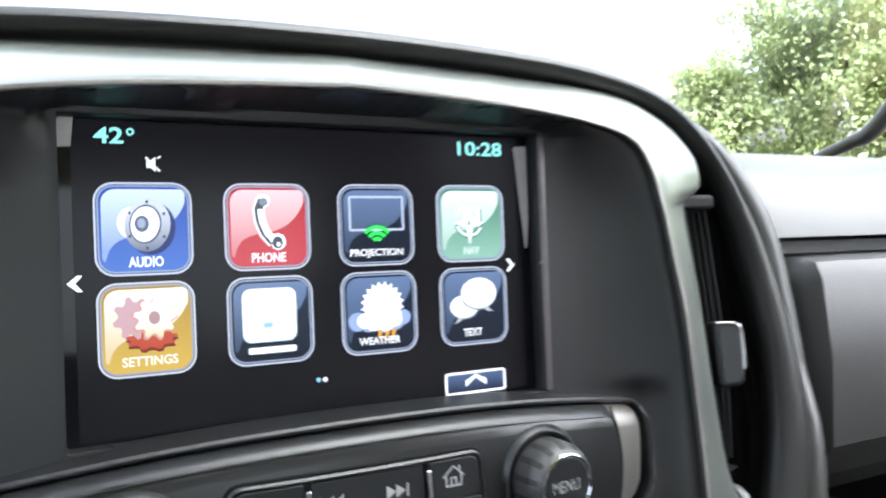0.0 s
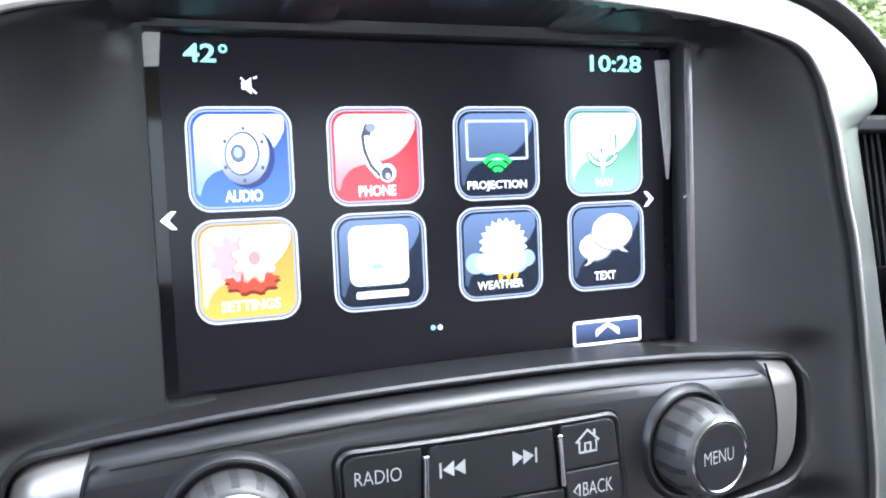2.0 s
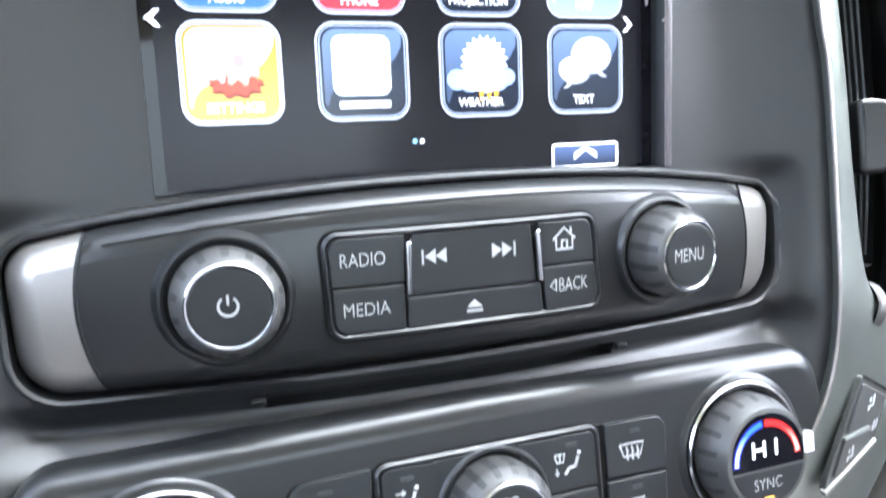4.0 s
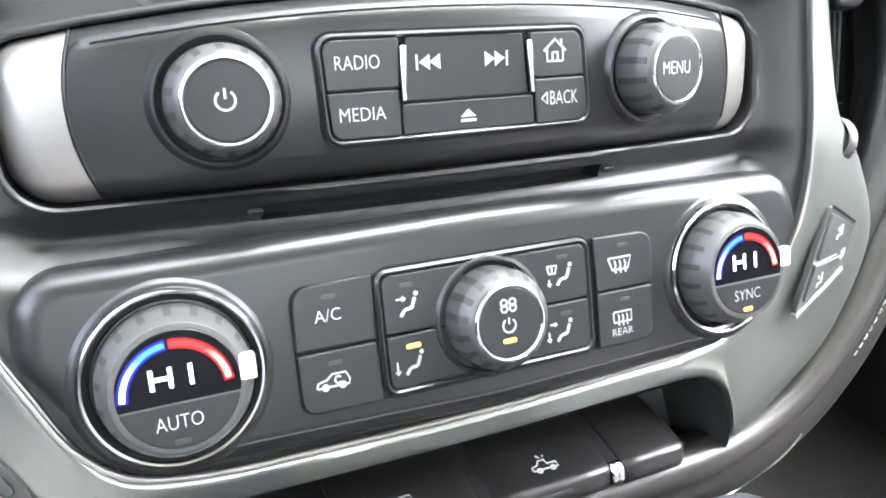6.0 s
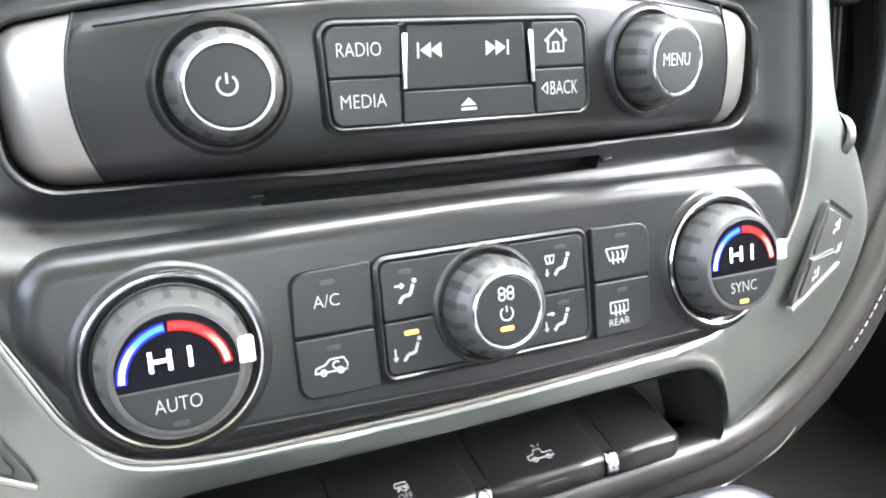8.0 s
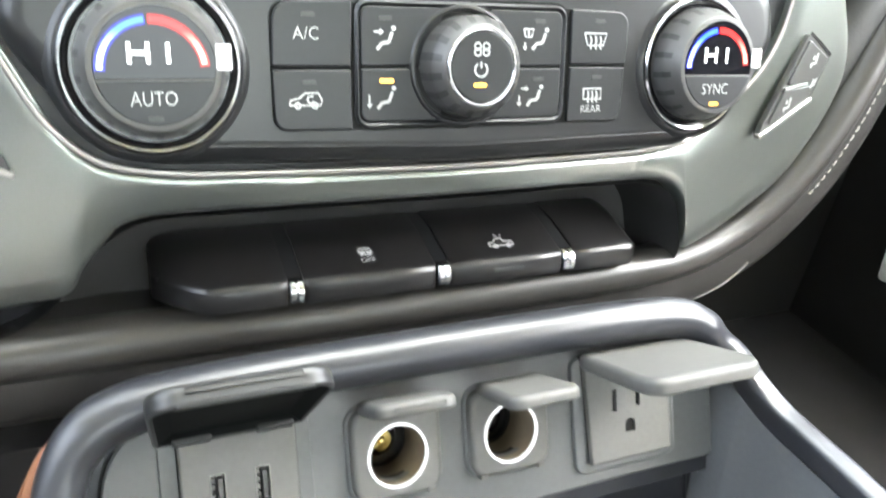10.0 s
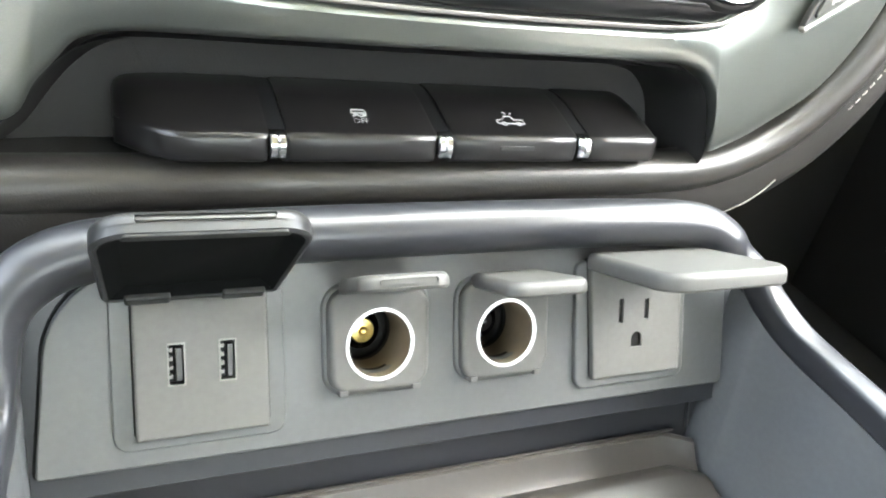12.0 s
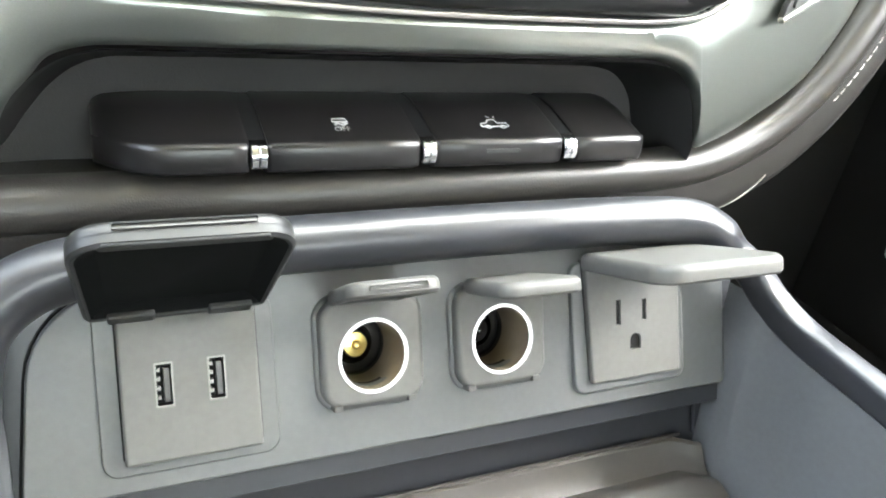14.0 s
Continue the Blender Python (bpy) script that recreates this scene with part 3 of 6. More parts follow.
# loudspeaker on the audio tile
disc(audio, ax + 18.6, az + 16.4, 8.0, 9.4, N + 0.045, glow("icon_shadow_blue", (0.006, 0.02, 0.16), 1.0), "speaker_shadow", -0.15)
part("speaker_horn", slab([(ax + 6.6, az + 21.0), (ax + 12.4, az + 24.6), (ax + 13.6, az + 11.6), (ax + 9.4, az + 13.6)], 0.1, N + 0.05, on_screen, 0.01, 1), GREY_A, audio)
disc(audio, ax + 12.0, az + 18.4, 4.6, 5.4, N + 0.055, PALE, "speaker_magnet")
disc(audio, ax + 17.3, az + 17.6, 7.6, 9.4, N + 0.08, glow_ramp("speaker_rim", (0.16, 0.19, 0.27), (0.72, 0.77, 0.88), (az + 81) * MM, (az + 95) * MM), "speaker_rim", -0.15)
disc(audio, ax + 16.6, az + 17.9, 5.3, 6.9, N + 0.10, glow("ring_blue_grey", (0.09, 0.11, 0.20)), "speaker_ring", -0.15)
disc(audio, ax + 16.5, az + 17.9, 4.7, 6.2, N + 0.12, PALE, "speaker_cone", -0.15)
disc(audio, ax + 15.4, az + 18.0, 2.4, 2.9, N + 0.14, glow("cap_grey", (0.12, 0.15, 0.25)), "speaker_cap")
disc(audio, ax + 15.3, az + 18.2, 1.3, 1.7, N + 0.16, glow("cap_pale", (0.42, 0.48, 0.62)), "cap_shine")
for k in range(6):
    a = 0.5 + k * math.pi / 3
    disc(audio, ax + 17.1 + 6.5 * math.cos(a), az + 17.6 + 8.1 * math.sin(a), 0.5, 0.6, N + 0.12, GREY_C, "speaker_screw", seg=10)
# telephone receiver
rec = [(px + 14.2, pz + 26.4), (px + 12.7, pz + 22.8), (px + 13.2, pz + 18.4), (px + 15.0, pz + 13.8), (px + 18.0, pz + 10.3)]
disc(phone, px + 14.4, pz + 25.9, 2.7, 2.5, N + 0.09, PALE, "earpiece")
disc(phone, px + 19.8, pz + 10.6, 2.9, 3.1, N + 0.09, PALE, "mouthpiece")
part("receiver_edge", stroke([rec], 4.4, 0.1, on_screen, high=0.13), PALE, phone)
part("receiver_shade", stroke([rec], 3.1, 0.1, on_screen, high=0.15), GREY_C, phone)
part("receiver", stroke([[(x + 0.45, z + 0.1) for x, z in rec[1:]]], 1.7, 0.1, on_screen, high=0.17), PALE, phone)
disc(phone, px + 14.7, pz + 25.6, 1.7, 1.5, N + 0.15, GREY_B, "earpiece_mesh")
disc(phone, px + 19.6, pz + 10.3, 2.0, 2.3, N + 0.15, GREY_C, "mouthpiece_mesh")
disc(phone, px + 19.9, pz + 9.6, 0.7, 0.9, N + 0.18, PALE, "mesh_shine", seg=12)
# projected screen with green waves
pr = rrect(jx + 4.5, jx + 28.2, jz + 13.9, jz + 27.9, 0.9)
part("picture_frame", band(pr, inset(pr, 0.9), 0.1, N + 0.1, on_screen, 0.02), glow("frame_blue", (0.66, 0.74, 0.92), 1.0), proj)
GREEN = glow("wave_green", (0.06, 0.85, 0.12), 1.3)
part("wave_edge", stroke([arc(jx + 16.2, jz + 8.8, r, 38, 142) for r in (2.0, 4.3, 6.6)], 2.1, 0.1, on_screen, high=0.13), glow("wave_dark", (0.01, 0.12, 0.02), 1.0), proj)
part("wave", stroke([arc(jx + 16.2, jz + 8.8, r, 40, 140) for r in (2.0, 4.3, 6.6)], 1.5, 0.1, on_screen, high=0.16), GREEN, proj)
# compass
NAV_SHADE = glow("compass_shade", (0.03, 0.26, 0.17), 1.0)
part("letter_shade", lettering("N", nx + 13.6, nx + 21.4, nz + 14.4, nz + 22.3, N + 0.11, on_screen, bold=0.03), NAV_SHADE, nav)
part("ring_shade", stroke([arc(nx + 15.4, nz + 17.4, 6.2, 195, 345)], 2.2, 0.1, on_screen, high=0.10), NAV_SHADE, nav)
part("compass_ring", stroke([arc(nx + 15.4, nz + 17.4, 6.2, 200, 340), arc(nx + 15.4, nz + 17.4, 6.2, 20, 70), arc(nx + 15.4, nz + 17.4, 6.2, 110, 160)], 1.0, 0.1, on_screen, high=0.14), PALE, nav)
part("compass_letter", lettering("N", nx + 12.8, nx + 20.6, nz + 15.0, nz + 22.9, N + 0.16, on_screen, bold=0.02), PALE, nav)
for k in range(4):
    a = math.pi / 2 * k - math.pi / 2
    l = 9.0 if k == 0 else 7.0
    c, s = math.cos(a), math.sin(a)
    q = [(nx + 15.4 + c * l, nz + 16.4 + s * l), (nx + 15.4 - s * 1.8 + c, nz + 16.4 + c * 1.8 + s), (nx + 15.4 + s * 1.8 + c, nz + 16.4 - c * 1.8 + s)]
    part("compass_point", slab(q, 0.1, N + 0.12, on_screen, 0.01, 1), PALE, nav)


def gear(cx, cz, r, teeth, depth, squash, turn):
    o = []
    for i in range(teeth * 4):
        a = 2 * math.pi * (i + turn) / (teeth * 4)
        q = r + (depth if i % 4 in (0, 1) else 0)
        o.append((cx + q * math.cos(a), cz + squash * q * math.sin(a)))
    return o


GEAR_RED, GEAR_PINK = glow("gear_red", (0.55, 0.07, 0.03), 1.0), glow("gear_pink", (0.66, 0.40, 0.44), 1.0)
part("gear_side", slab(gear(sx + 17.6, sz + 12.0, 7.0, 9, 1.8, 0.45, 0.4), 0.1, N + 0.045, on_screen, 0.01, 1), glow("gear_dark_red", (0.20, 0.025, 0.01), 1.0), sets)
part("red_gear", slab(gear(sx + 17.4, sz + 13.1, 7.0, 9, 1.8, 0.45, 0.4), 0.1, N + 0.05, on_screen, 0.01, 1), GEAR_RED, sets)
part("pink_gear", slab(gear(sx + 11.6, sz + 20.4, 5.0, 8, 1.7, 1.12, 0.8), 0.1, N + 0.07, on_screen, 0.01, 1), GEAR_PINK, sets)
part("gear_outline", slab(gear(sx + 18.4, sz + 19.6, 5.8, 9, 1.8, 1.0, 0.1), 0.1, N + 0.085, on_screen, 0.01, 1), glow("gear_rose", (0.70, 0.34, 0.26), 1.0), sets)
part("cream_gear", slab(gear(sx + 18.7, sz + 20.0, 5.4, 9, 1.7, 1.0, 0.1), 0.1, N + 0.10, on_screen, 0.01, 1), glow_ramp("gear_cream", (0.80, 0.62, 0.32), (1.0, 0.97, 0.95), (sz + 86) * MM, (sz + 93) * MM, 1.1), sets)
disc(sets, sx + 18.5, sz + 20.2, 1.9, 2.3, N + 0.13, glow("bore_rose", (0.50, 0.30, 0.30)), "gear_bore")
# pale square of the music tile
part("pale_square", slab(rrect(mx + 5.4, mx + 25.8, mz + 8.4, mz + 28.4, 3.2), 0.1, N + 0.06, on_screen, 0.02, 1), glow_ramp("music_square", (0.72, 0.86, 1.0), (1, 1, 1), (mz + 81) * MM, (mz + 101) * MM, 1.25), music)
part("blue_mark", slab(rrect(mx + 13.2, mx + 16.6, mz + 13.8, mz + 15.6, 0.6), 0.1, N + 0.09, on_screen, 0.02, 1), glow("mark_blue", (0.35, 0.66, 0.95), 1.0), music)
# sun and cloud
sunray = [(wx + 17.4 + (9.4 if i % 2 else 7.7) * math.cos(2 * math.pi * i / 40), wz + 19.4 + (9.4 if i % 2 else 7.7) * math.sin(2 * math.pi * i / 40)) for i in range(40)]
part("sun_face", slab(sunray, 0.1, N + 0.06, on_screen, 0.01, 1), PALE, weather)
CLOUD = glow("cloud_blue", (0.40, 0.52, 0.86), 1.0)
for cx, cz, r in ((6.6, 13.2, 3.9), (11.5, 13.0, 4.4), (17.5, 12.6, 4.6), (22.5, 13.2, 4.4), (26.3, 14.0, 3.2)):
    disc(weather, wx + cx, wz + cz, r, r * 0.95, N + 0.045 + cx * 0.0002, CLOUD, "cloud_puff")
for cx, cz, r in ((9.6, 13.4, 3.2), (13.5, 12.6, 3.6), (18.5, 12.4, 3.8), (22.4, 13.4, 3.2)):
    disc(weather, wx + cx, wz + cz, r, r * 0.95, N + 0.08 + cx * 0.0005, PALE, "cloud_puff")
for cx in (15.0, 18.0, 20.8):
    part("lightning", slab([(wx + cx, wz + 9.2), (wx + cx + 2.2, wz + 9.2), (wx + cx + 0.9, wz + 5.6), (wx + cx + 0.2, wz + 5.6)], 0.1, N + 0.06, on_screen, 0.01, 1), glow("bolt_orange", (0.95, 0.45, 0.05), 1.0), weather)
# speech bubbles
disc(texts, tx + 11.6, tz + 16.0, 7.0, 5.2, N + 0.055, GREY_B, "bubble_edge")
disc(texts, tx + 11.4, tz + 16.4, 6.7, 4.8, N + 0.065, PALE, "bubble")
part("bubble_tail", slab([(tx + 8.2, tz + 12.4), (tx + 10.6, tz + 11.4), (tx + 8.6, tz + 9.8), (tx + 6.2, tz + 9.3), (tx + 7.8, tz + 10.6)], 0.1, N + 0.06, on_screen, 0.01, 1), GREY_A, texts)
disc(texts, tx + 18.5, tz + 21.4, 8.9, 7.0, N + 0.075, GREY_B, "bubble_edge")
disc(texts, tx + 18.6, tz + 21.7, 8.5, 6.5, N + 0.09, PALE, "bubble")
part("bubble_tail", slab([(tx + 20.0, tz + 16.0), (tx + 22.6, tz + 16.6), (tx + 23.6, tz + 14.8), (tx + 25.6, tz + 13.4), (tx + 22.4, tz + 13.9)], 0.1, N + 0.09, on_screen, 0.01, 1), GREY_A, texts)
# status line, arrows, page dots, raise button
part("temperature", lettering("42", 0.8, 10.4, 29.4, 35.0, N + 0.1, on_screen, bold=0.02), CYAN, display)
part("degree_mark", band(circle(12.6, 33.6, 1.3, 20), circle(12.6, 33.6, 0.7, 20), 0.1, N + 0.1, on_screen, 0.02), CYAN, display)
part("clock", lettering("10:28", 141.5, 163.2, 28.6, 34.6, N + 0.1, on_screen, bold=0.02), CYAN, display)
bm = slab([(17.6, 21.2), (18.8, 21.2), (20.6, 19.8), (20.6, 25.0), (18.8, 23.6), (17.6, 23.6)], 0.1, N + 0.1, on_screen, 0.01, 1)
stroke([[(17.4, 24.8), (22.0, 20.0)], [(21.2, 24.6), (22.4, 25.2)]], 0.6, 0.1, on_screen, bm, 0.2)
part("mute_sign", bm, LETTER, display)
part("arrow", slab([(-8.8, -18.4), (-5.6, -15.7), (-3.9, -15.7), (-6.2, -18.4), (-3.9, -21.2), (-5.6, -21.2)], 0.1, N + 0.1, on_screen, 0.01, 1), PALE, display)
part("arrow", slab([(167.4, -18.6), (164.6, -15.8), (163.0, -15.8), (165.4, -18.6), (163.0, -21.4), (164.6, -21.4)], 0.1, N + 0.1, on_screen, 0.01, 1), PALE, display)
disc(display, 77.0, -59.3, 0.9, 0.9, N + 0.1, glow("dot_blue", (0.35, 0.75, 1.0), 1.0), "page_dot", seg=14)
disc(display, 79.6, -59.4, 0.9, 0.9, N + 0.1, LETTER, "page_dot", seg=14)
rb = rrect(131.2, 160.4, -72.0, -62.6, 1.4)
raise_btn = part("raise_button", slab(inset(rb, 0.8), 0.1, N, on_screen, 0.02, 1), glow_ramp("raise_field", NAVY, (0.10, 0.15, 0.30), 1.0 * MM, 9.0 * MM), display)
part("button_edge", band(rb, inset(rb, 1.0), 0.1, N + 0.06, on_screen, 0.02), PALE, raise_btn)
part("chevron", slab([(140.8, -69.0), (145.8, -65.4), (150.8, -69.0), (150.8, -66.4), (145.8, -63.9), (140.8, -66.4)], 0.1, N + 0.1, on_screen, 0.01, 1), PALE, raise_btn)

# loose ends of protective film at the screen's sides
bm = slab(rpoly([(-12.2, 27.6), (-6.2, 27.8), (-5.2, 38.4), (-12.0, 38.6)], 0.6), 0.5, 1.2, on_screen, 0.2, 1)
solo("film_tab", bm, FILM, (-9, 0, 27), "small whitish film tab beside the screen", "film tab")
bm = slab(rpoly([(169.0, 33), (175.6, 33.5), (175.4, 2), (173.6, -16), (171.6, 4)], 0.5), 0.3, 0.8, on_screen, 0.15, 1)
stroke([[(172, 30), (173.2, 12), (173.8, -8)], [(174, 30), (174.2, 10)]], 0.5, 0.8, on_screen, bm, 0.3)
solo("film_strip", bm, FILM, (173, 0, -14), "wrinkled strip of clear film at the screen edge", "film strip")

bm = slab(rpoly([(175.4, -73), (178.4, -73), (178.6, 36), (175.2, 36)], 0.5), 9.2, 9.8, on_screen, 0.2, 2)
stroke([[(176.2, 30), (176.5, 0), (176.2, -40), (176.4, -70)]], 0.5, 9.8, on_screen, bm, 0.25)
stroke([[(173.6, -18.6), (176, -17.4), (178, -17.8)]], 0.8, 9.6, on_screen, bm, 0.5)
solo("film_edge", bm, material("creased_clear_film", (0.11, 0.10, 0.107), 0.25), (177, -9, -73), "creased clear film along the screen bezel", "film strip")

# ---- radio panel ----
radio = thing("radio_panel", (82, -30, -125), "raised charcoal radio panel with silver ends", "car radio")


def bowed_face(outline, n1, bevel, at, back):
    """A bevelled plate whose face follows a bowed surface: strips between its upper and lower edge."""
    bm = bmesh.new()
    if area(outline) < 0:
        outline = outline[::-1]
    rings = [(outline, back)] + [(inset(outline, bevel * (1 - math.cos(math.pi / 2 * j / 5))), n1 - bevel + bevel * math.sin(math.pi / 2 * j / 5)) for j in range(6)] + [(inset(outline, bevel + 0.15), n1)]
    loops = [[bm.verts.new(at(u, v, n)) for u, v in o] for o, n in rings]
    k = len(outline)
    for a, b in zip(loops, loops[1:]):
        for i in range(k):
            bm.faces.new((a[i - 1], a[i], b[i], b[i - 1]))
    last = rings[-1][0]
    f = bm.faces.new(loops[-1])
    xs = sorted({round(u) for u, v in last})
    lo, hi = min(xs), max(xs)
    geom = [f, *f.edges, *f.verts]
    cuts = int((hi - lo) / 9)
    for c in range(1, cuts):
        x = lo + (hi - lo) * c / cuts + 0.013
        faces = [g for g in bm.faces if min(v.co.x for v in g.verts) < x < max(v.co.x for v in g.verts) and len(g.verts) > 4]
        es = {e for g in faces for e in g.edges}
        vs = {v for g in faces for v in g.verts}
        bmesh.ops.bisect_plane(bm, geom=[*faces, *es, *vs], plane_co=(x, 0, 0), plane_no=(1, 0, 0), dist=1e-4)
    return bm


def seam_left(z):
    """Where the silver end meets the charcoal body: a bulged upright line."""
    return -34.3 + 0.0092 * (z + 101) ** 2


def seam_right(z):
    return 202.4 - 0.0075 * (z + 107) ** 2


def crowned(bm):
    """Crowned from top to foot, rolled back at both ends."""
    for v in bm.verts:
        v.co.y += 2.4 * ((v.co.z + 101) / 26) ** 2 + 4.5 * (max(0, 8 - v.co.x, v.co.x - 156) / 58) ** 2
    return bm


def pod_piece(seam0, seam1):
    """The rounded panel between two seams."""
    bm = bowed_face(dense(whole_pod(1.2), 3.0), 0, 8.7, on_radio, -26)
    for z in np.linspace(-121, -80, 9):
        bmesh.ops.bisect_plane(bm, geom=[*bm.verts, *bm.edges, *bm.faces], plane_co=(0, 0, z + 0.017), plane_no=(0, 0, 1), dist=1e-4)
    crowned(bm)
    for seam, keep_right in ((seam0, True), (seam1, False)):
        if seam is None:
            continue
        for v in bm.verts:
            v.co.x -= seam(v.co.z)
        bmesh.ops.bisect_plane(bm, geom=[*bm.verts, *bm.edges, *bm.faces], plane_co=(0, 0, 0), plane_no=(1, 0, 0), dist=1e-4, clear_inner=keep_right, clear_outer=not keep_right)
        for v in bm.verts:
            v.co.x += seam(v.co.z)
    return bm


part("body", pod_piece(lambda z: seam_left(z) + 0.15, lambda z: seam_right(z) - 0.15), FASCIA_SATIN, radio, angle=40)
part("end_cap", pod_piece(None, lambda z: seam_left(z) - 0.15), SILVER_CAP, radio, "brushed silver end cap", angle=40)
part("end_cap", pod_piece(lambda z: seam_right(z) + 0.15, None), SILVER_CAP, radio, "brushed silver end cap", angle=40)
part("seam_bed", crowned(bowed_face(dense(inset(whole_pod(0), 5), 3.0), -4.0, 1.0, on_radio, -14)), SLOT_BLACK, radio)
for seam, s in ((seam_left, 1), (seam_right, -1)):
    part("body_end", crowned(sweep([on_radio(seam(z) + 0.6 * s, z, -0.2) for z in np.linspace(-121.5, -80.5, 24)], ellipse(0.6, 0.45, 10))), FASCIA_SATIN, radio, "rounded end edge of the charcoal body")
rim_line = [p for p in inset(dense(whole_pod(0), 3.0), 3.4) if p[1] > -86 and -26 < p[0] < 195]
part("body_edge", crowned(sweep([on_radio(u, v, -7.5 + math.sqrt(7.5 ** 2 - 4.1 ** 2) + 0.3) for u, v in sorted(rim_line)], ellipse(0.4, 0.4, 8))), FASCIA_SATIN, radio, "fine raised edge line")
lip_out, lip_in = whole_pod(4.0), whole_pod(1.7)


def on_lip(u, v, n):
    """Where the lip runs: proud of the sheet around it, and never further back than the panel's shoulder."""
    i, j = min(max(np.searchsorted(ZS, v), 1), len(ZS) - 1), min(max(np.searchsorted(XS, u), 1), len(XS) - 1)
    return Vector((u, min(on_radio(u, v, -8.6).y, SHEET[i - 1:i + 1, j - 1:j + 1].mean() - 0.7) - n, v))


part("pod_lip", band(lip_out, lip_in, -25, 0, on_lip, 0.8), FASCIA, radio, "rounded lip round the raised panel")
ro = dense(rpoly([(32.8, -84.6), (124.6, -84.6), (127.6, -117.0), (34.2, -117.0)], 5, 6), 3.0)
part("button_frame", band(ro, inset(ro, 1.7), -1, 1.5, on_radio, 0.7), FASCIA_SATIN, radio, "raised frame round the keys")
# proud black band paints a groove's shade round the frame
part("frame_shade", band(inset(ro, -0.9), inset(ro, 0.1), -1, 0.12, on_radio, 0.05), SLOT_BLACK, radio)
part("key_bed", bowed_face(inset(ro, 1.6), 0.25, 0.1, on_radio, -1), SLOT_BLACK, radio)


def radio_flat(x):
    """The plane that touches the bowed radio face at x."""
    y, k = on_radio(x, 0, 0).y, 25.0 * (x - 82) / 118 ** 2
    return lambda u, v, n: Vector((u, y + k * (u - x) - n, v))


def key(owner, at, outline, proud=1.4, r=0.4, name="key", bevel=0.5, base=0.0):
    if at is on_radio:
        at = radio_flat(sum(u for u, v in outline) / len(outline))
    r = [max(q, bevel + 0.3) for q in r] if isinstance(r, (list, tuple)) else max(r, bevel + 0.3)
    return part(name, slab(rpoly(outline, r, 5), base, proud, at, bevel, 3), BUTTON, owner)


k = key(radio, on_radio, [(34.8, -86.4), (57.9, -86.4), (57.5, -101.0), (35.2, -101.0)], r=[3.8, 0.4, 0.4, 0.4])
part("print", lettering("RADIO", 38.2, 51.7, -95.0, -91.0, 1.5, on_radio), WHITE_PRINT, k)
k = key(radio, on_radio, [(35.3, -101.6), (57.4, -101.6), (57.2, -115.3), (36.0, -115.3)], r=[0.4, 0.4, 0.4, 3.8])
part("print", lettering("MEDIA", 38.5, 52.6, -109.9, -106.0, 1.5, on_radio), WHITE_PRINT, k)
k = key(radio, on_radio, [(60.4, -86.4), (100.0, -86.4), (101.6, -105.4), (58.2, -105.4)], 1.0)
bm = bmesh.new()
for x0, s in ((63.5, -1), (92.0, 1)):
    def ar(x):
        return [(x - s * 1.8, -96.2), (x - s * 1.8, -91.6), (x + s * 1.7, -93.9)]
    slab(ar(x0 + (2.3 if s < 0 else -3.8)), 0.9, 1.15, radio_flat(80), 0.02, 1, bm=bm)
    slab(ar(x0 + (5.8 if s < 0 else -0.3)), 0.9, 1.15, radio_flat(80), 0.02, 1, bm=bm)
    stroke([[(x0 + (-0.1 if s < 0 else 2.2), -96.2), (x0 + (-0.1 if s < 0 else 2.2), -91.6)]], 0.6, 0.9, radio_flat(80), bm, 0.25)
part("print", bm, WHITE_PRINT, k)
k = key(radio, on_radio, [(58.1, -106.0), (103.4, -106.0), (104.0, -115.3), (57.8, -115.3)], 1.0)
bm = slab([(77.2, -111.2), (82.6, -111.2), (79.9, -108.8)], 0.9, 1.15, on_radio, 0.02, 1)
stroke([[(77.2, -112.3), (82.6, -112.3)]], 0.9, 0.9, on_radio, bm, 0.25)
part("print", bm, WHITE_PRINT, k)
k = key(radio, on_radio, [(102.8, -86.4), (122.6, -86.4), (124.0, -100.6), (104.0, -100.6)], r=[0.4, 3.8, 0.4, 0.4])
bm = stroke([[(108.1, -92.6), (112.4, -88.9), (116.6, -92.6)], [(109.3, -92.2), (109.3, -95.8), (115.5, -95.8), (115.5, -92.2)], [(114.9, -90.6), (114.9, -88.9)], [(111.4, -95.6), (111.4, -93.0), (113.4, -93.0), (113.4, -95.6)]], 0.7, 1.3, on_radio, None, 0.25)
part("print", bm, WHITE_PRINT, k)
k = key(radio, on_radio, [(104.1, -101.2), (124.1, -101.2), (125.6, -115.3), (105.0, -115.3)], r=[0.4, 0.4, 3.8, 0.4])
part("print", lettering("BACK", 110.2, 121.2, -109.7, -105.3, 1.5, on_radio), WHITE_PRINT, k)
part("print", stroke([[(109.0, -105.6), (109.0, -109.4), (106.8, -107.5), (109.0, -105.6)]], 0.5, 1.3, on_radio, None, 0.25), WHITE_PRINT, k)
for x, lean in ((58.2, -0.6), (101.3, 1.0)):
    o = rpoly([(x - 0.1, -88.6), (x + 1.9, -88.6), (x + 1.9 + lean, -105.2), (x - 0.1 + lean, -105.2)], 0.5, 3)
    part("chrome_bar", slab(o, 0, 2.7, on_radio, 0.7, 3), CHROME, radio, "narrow chrome bar")


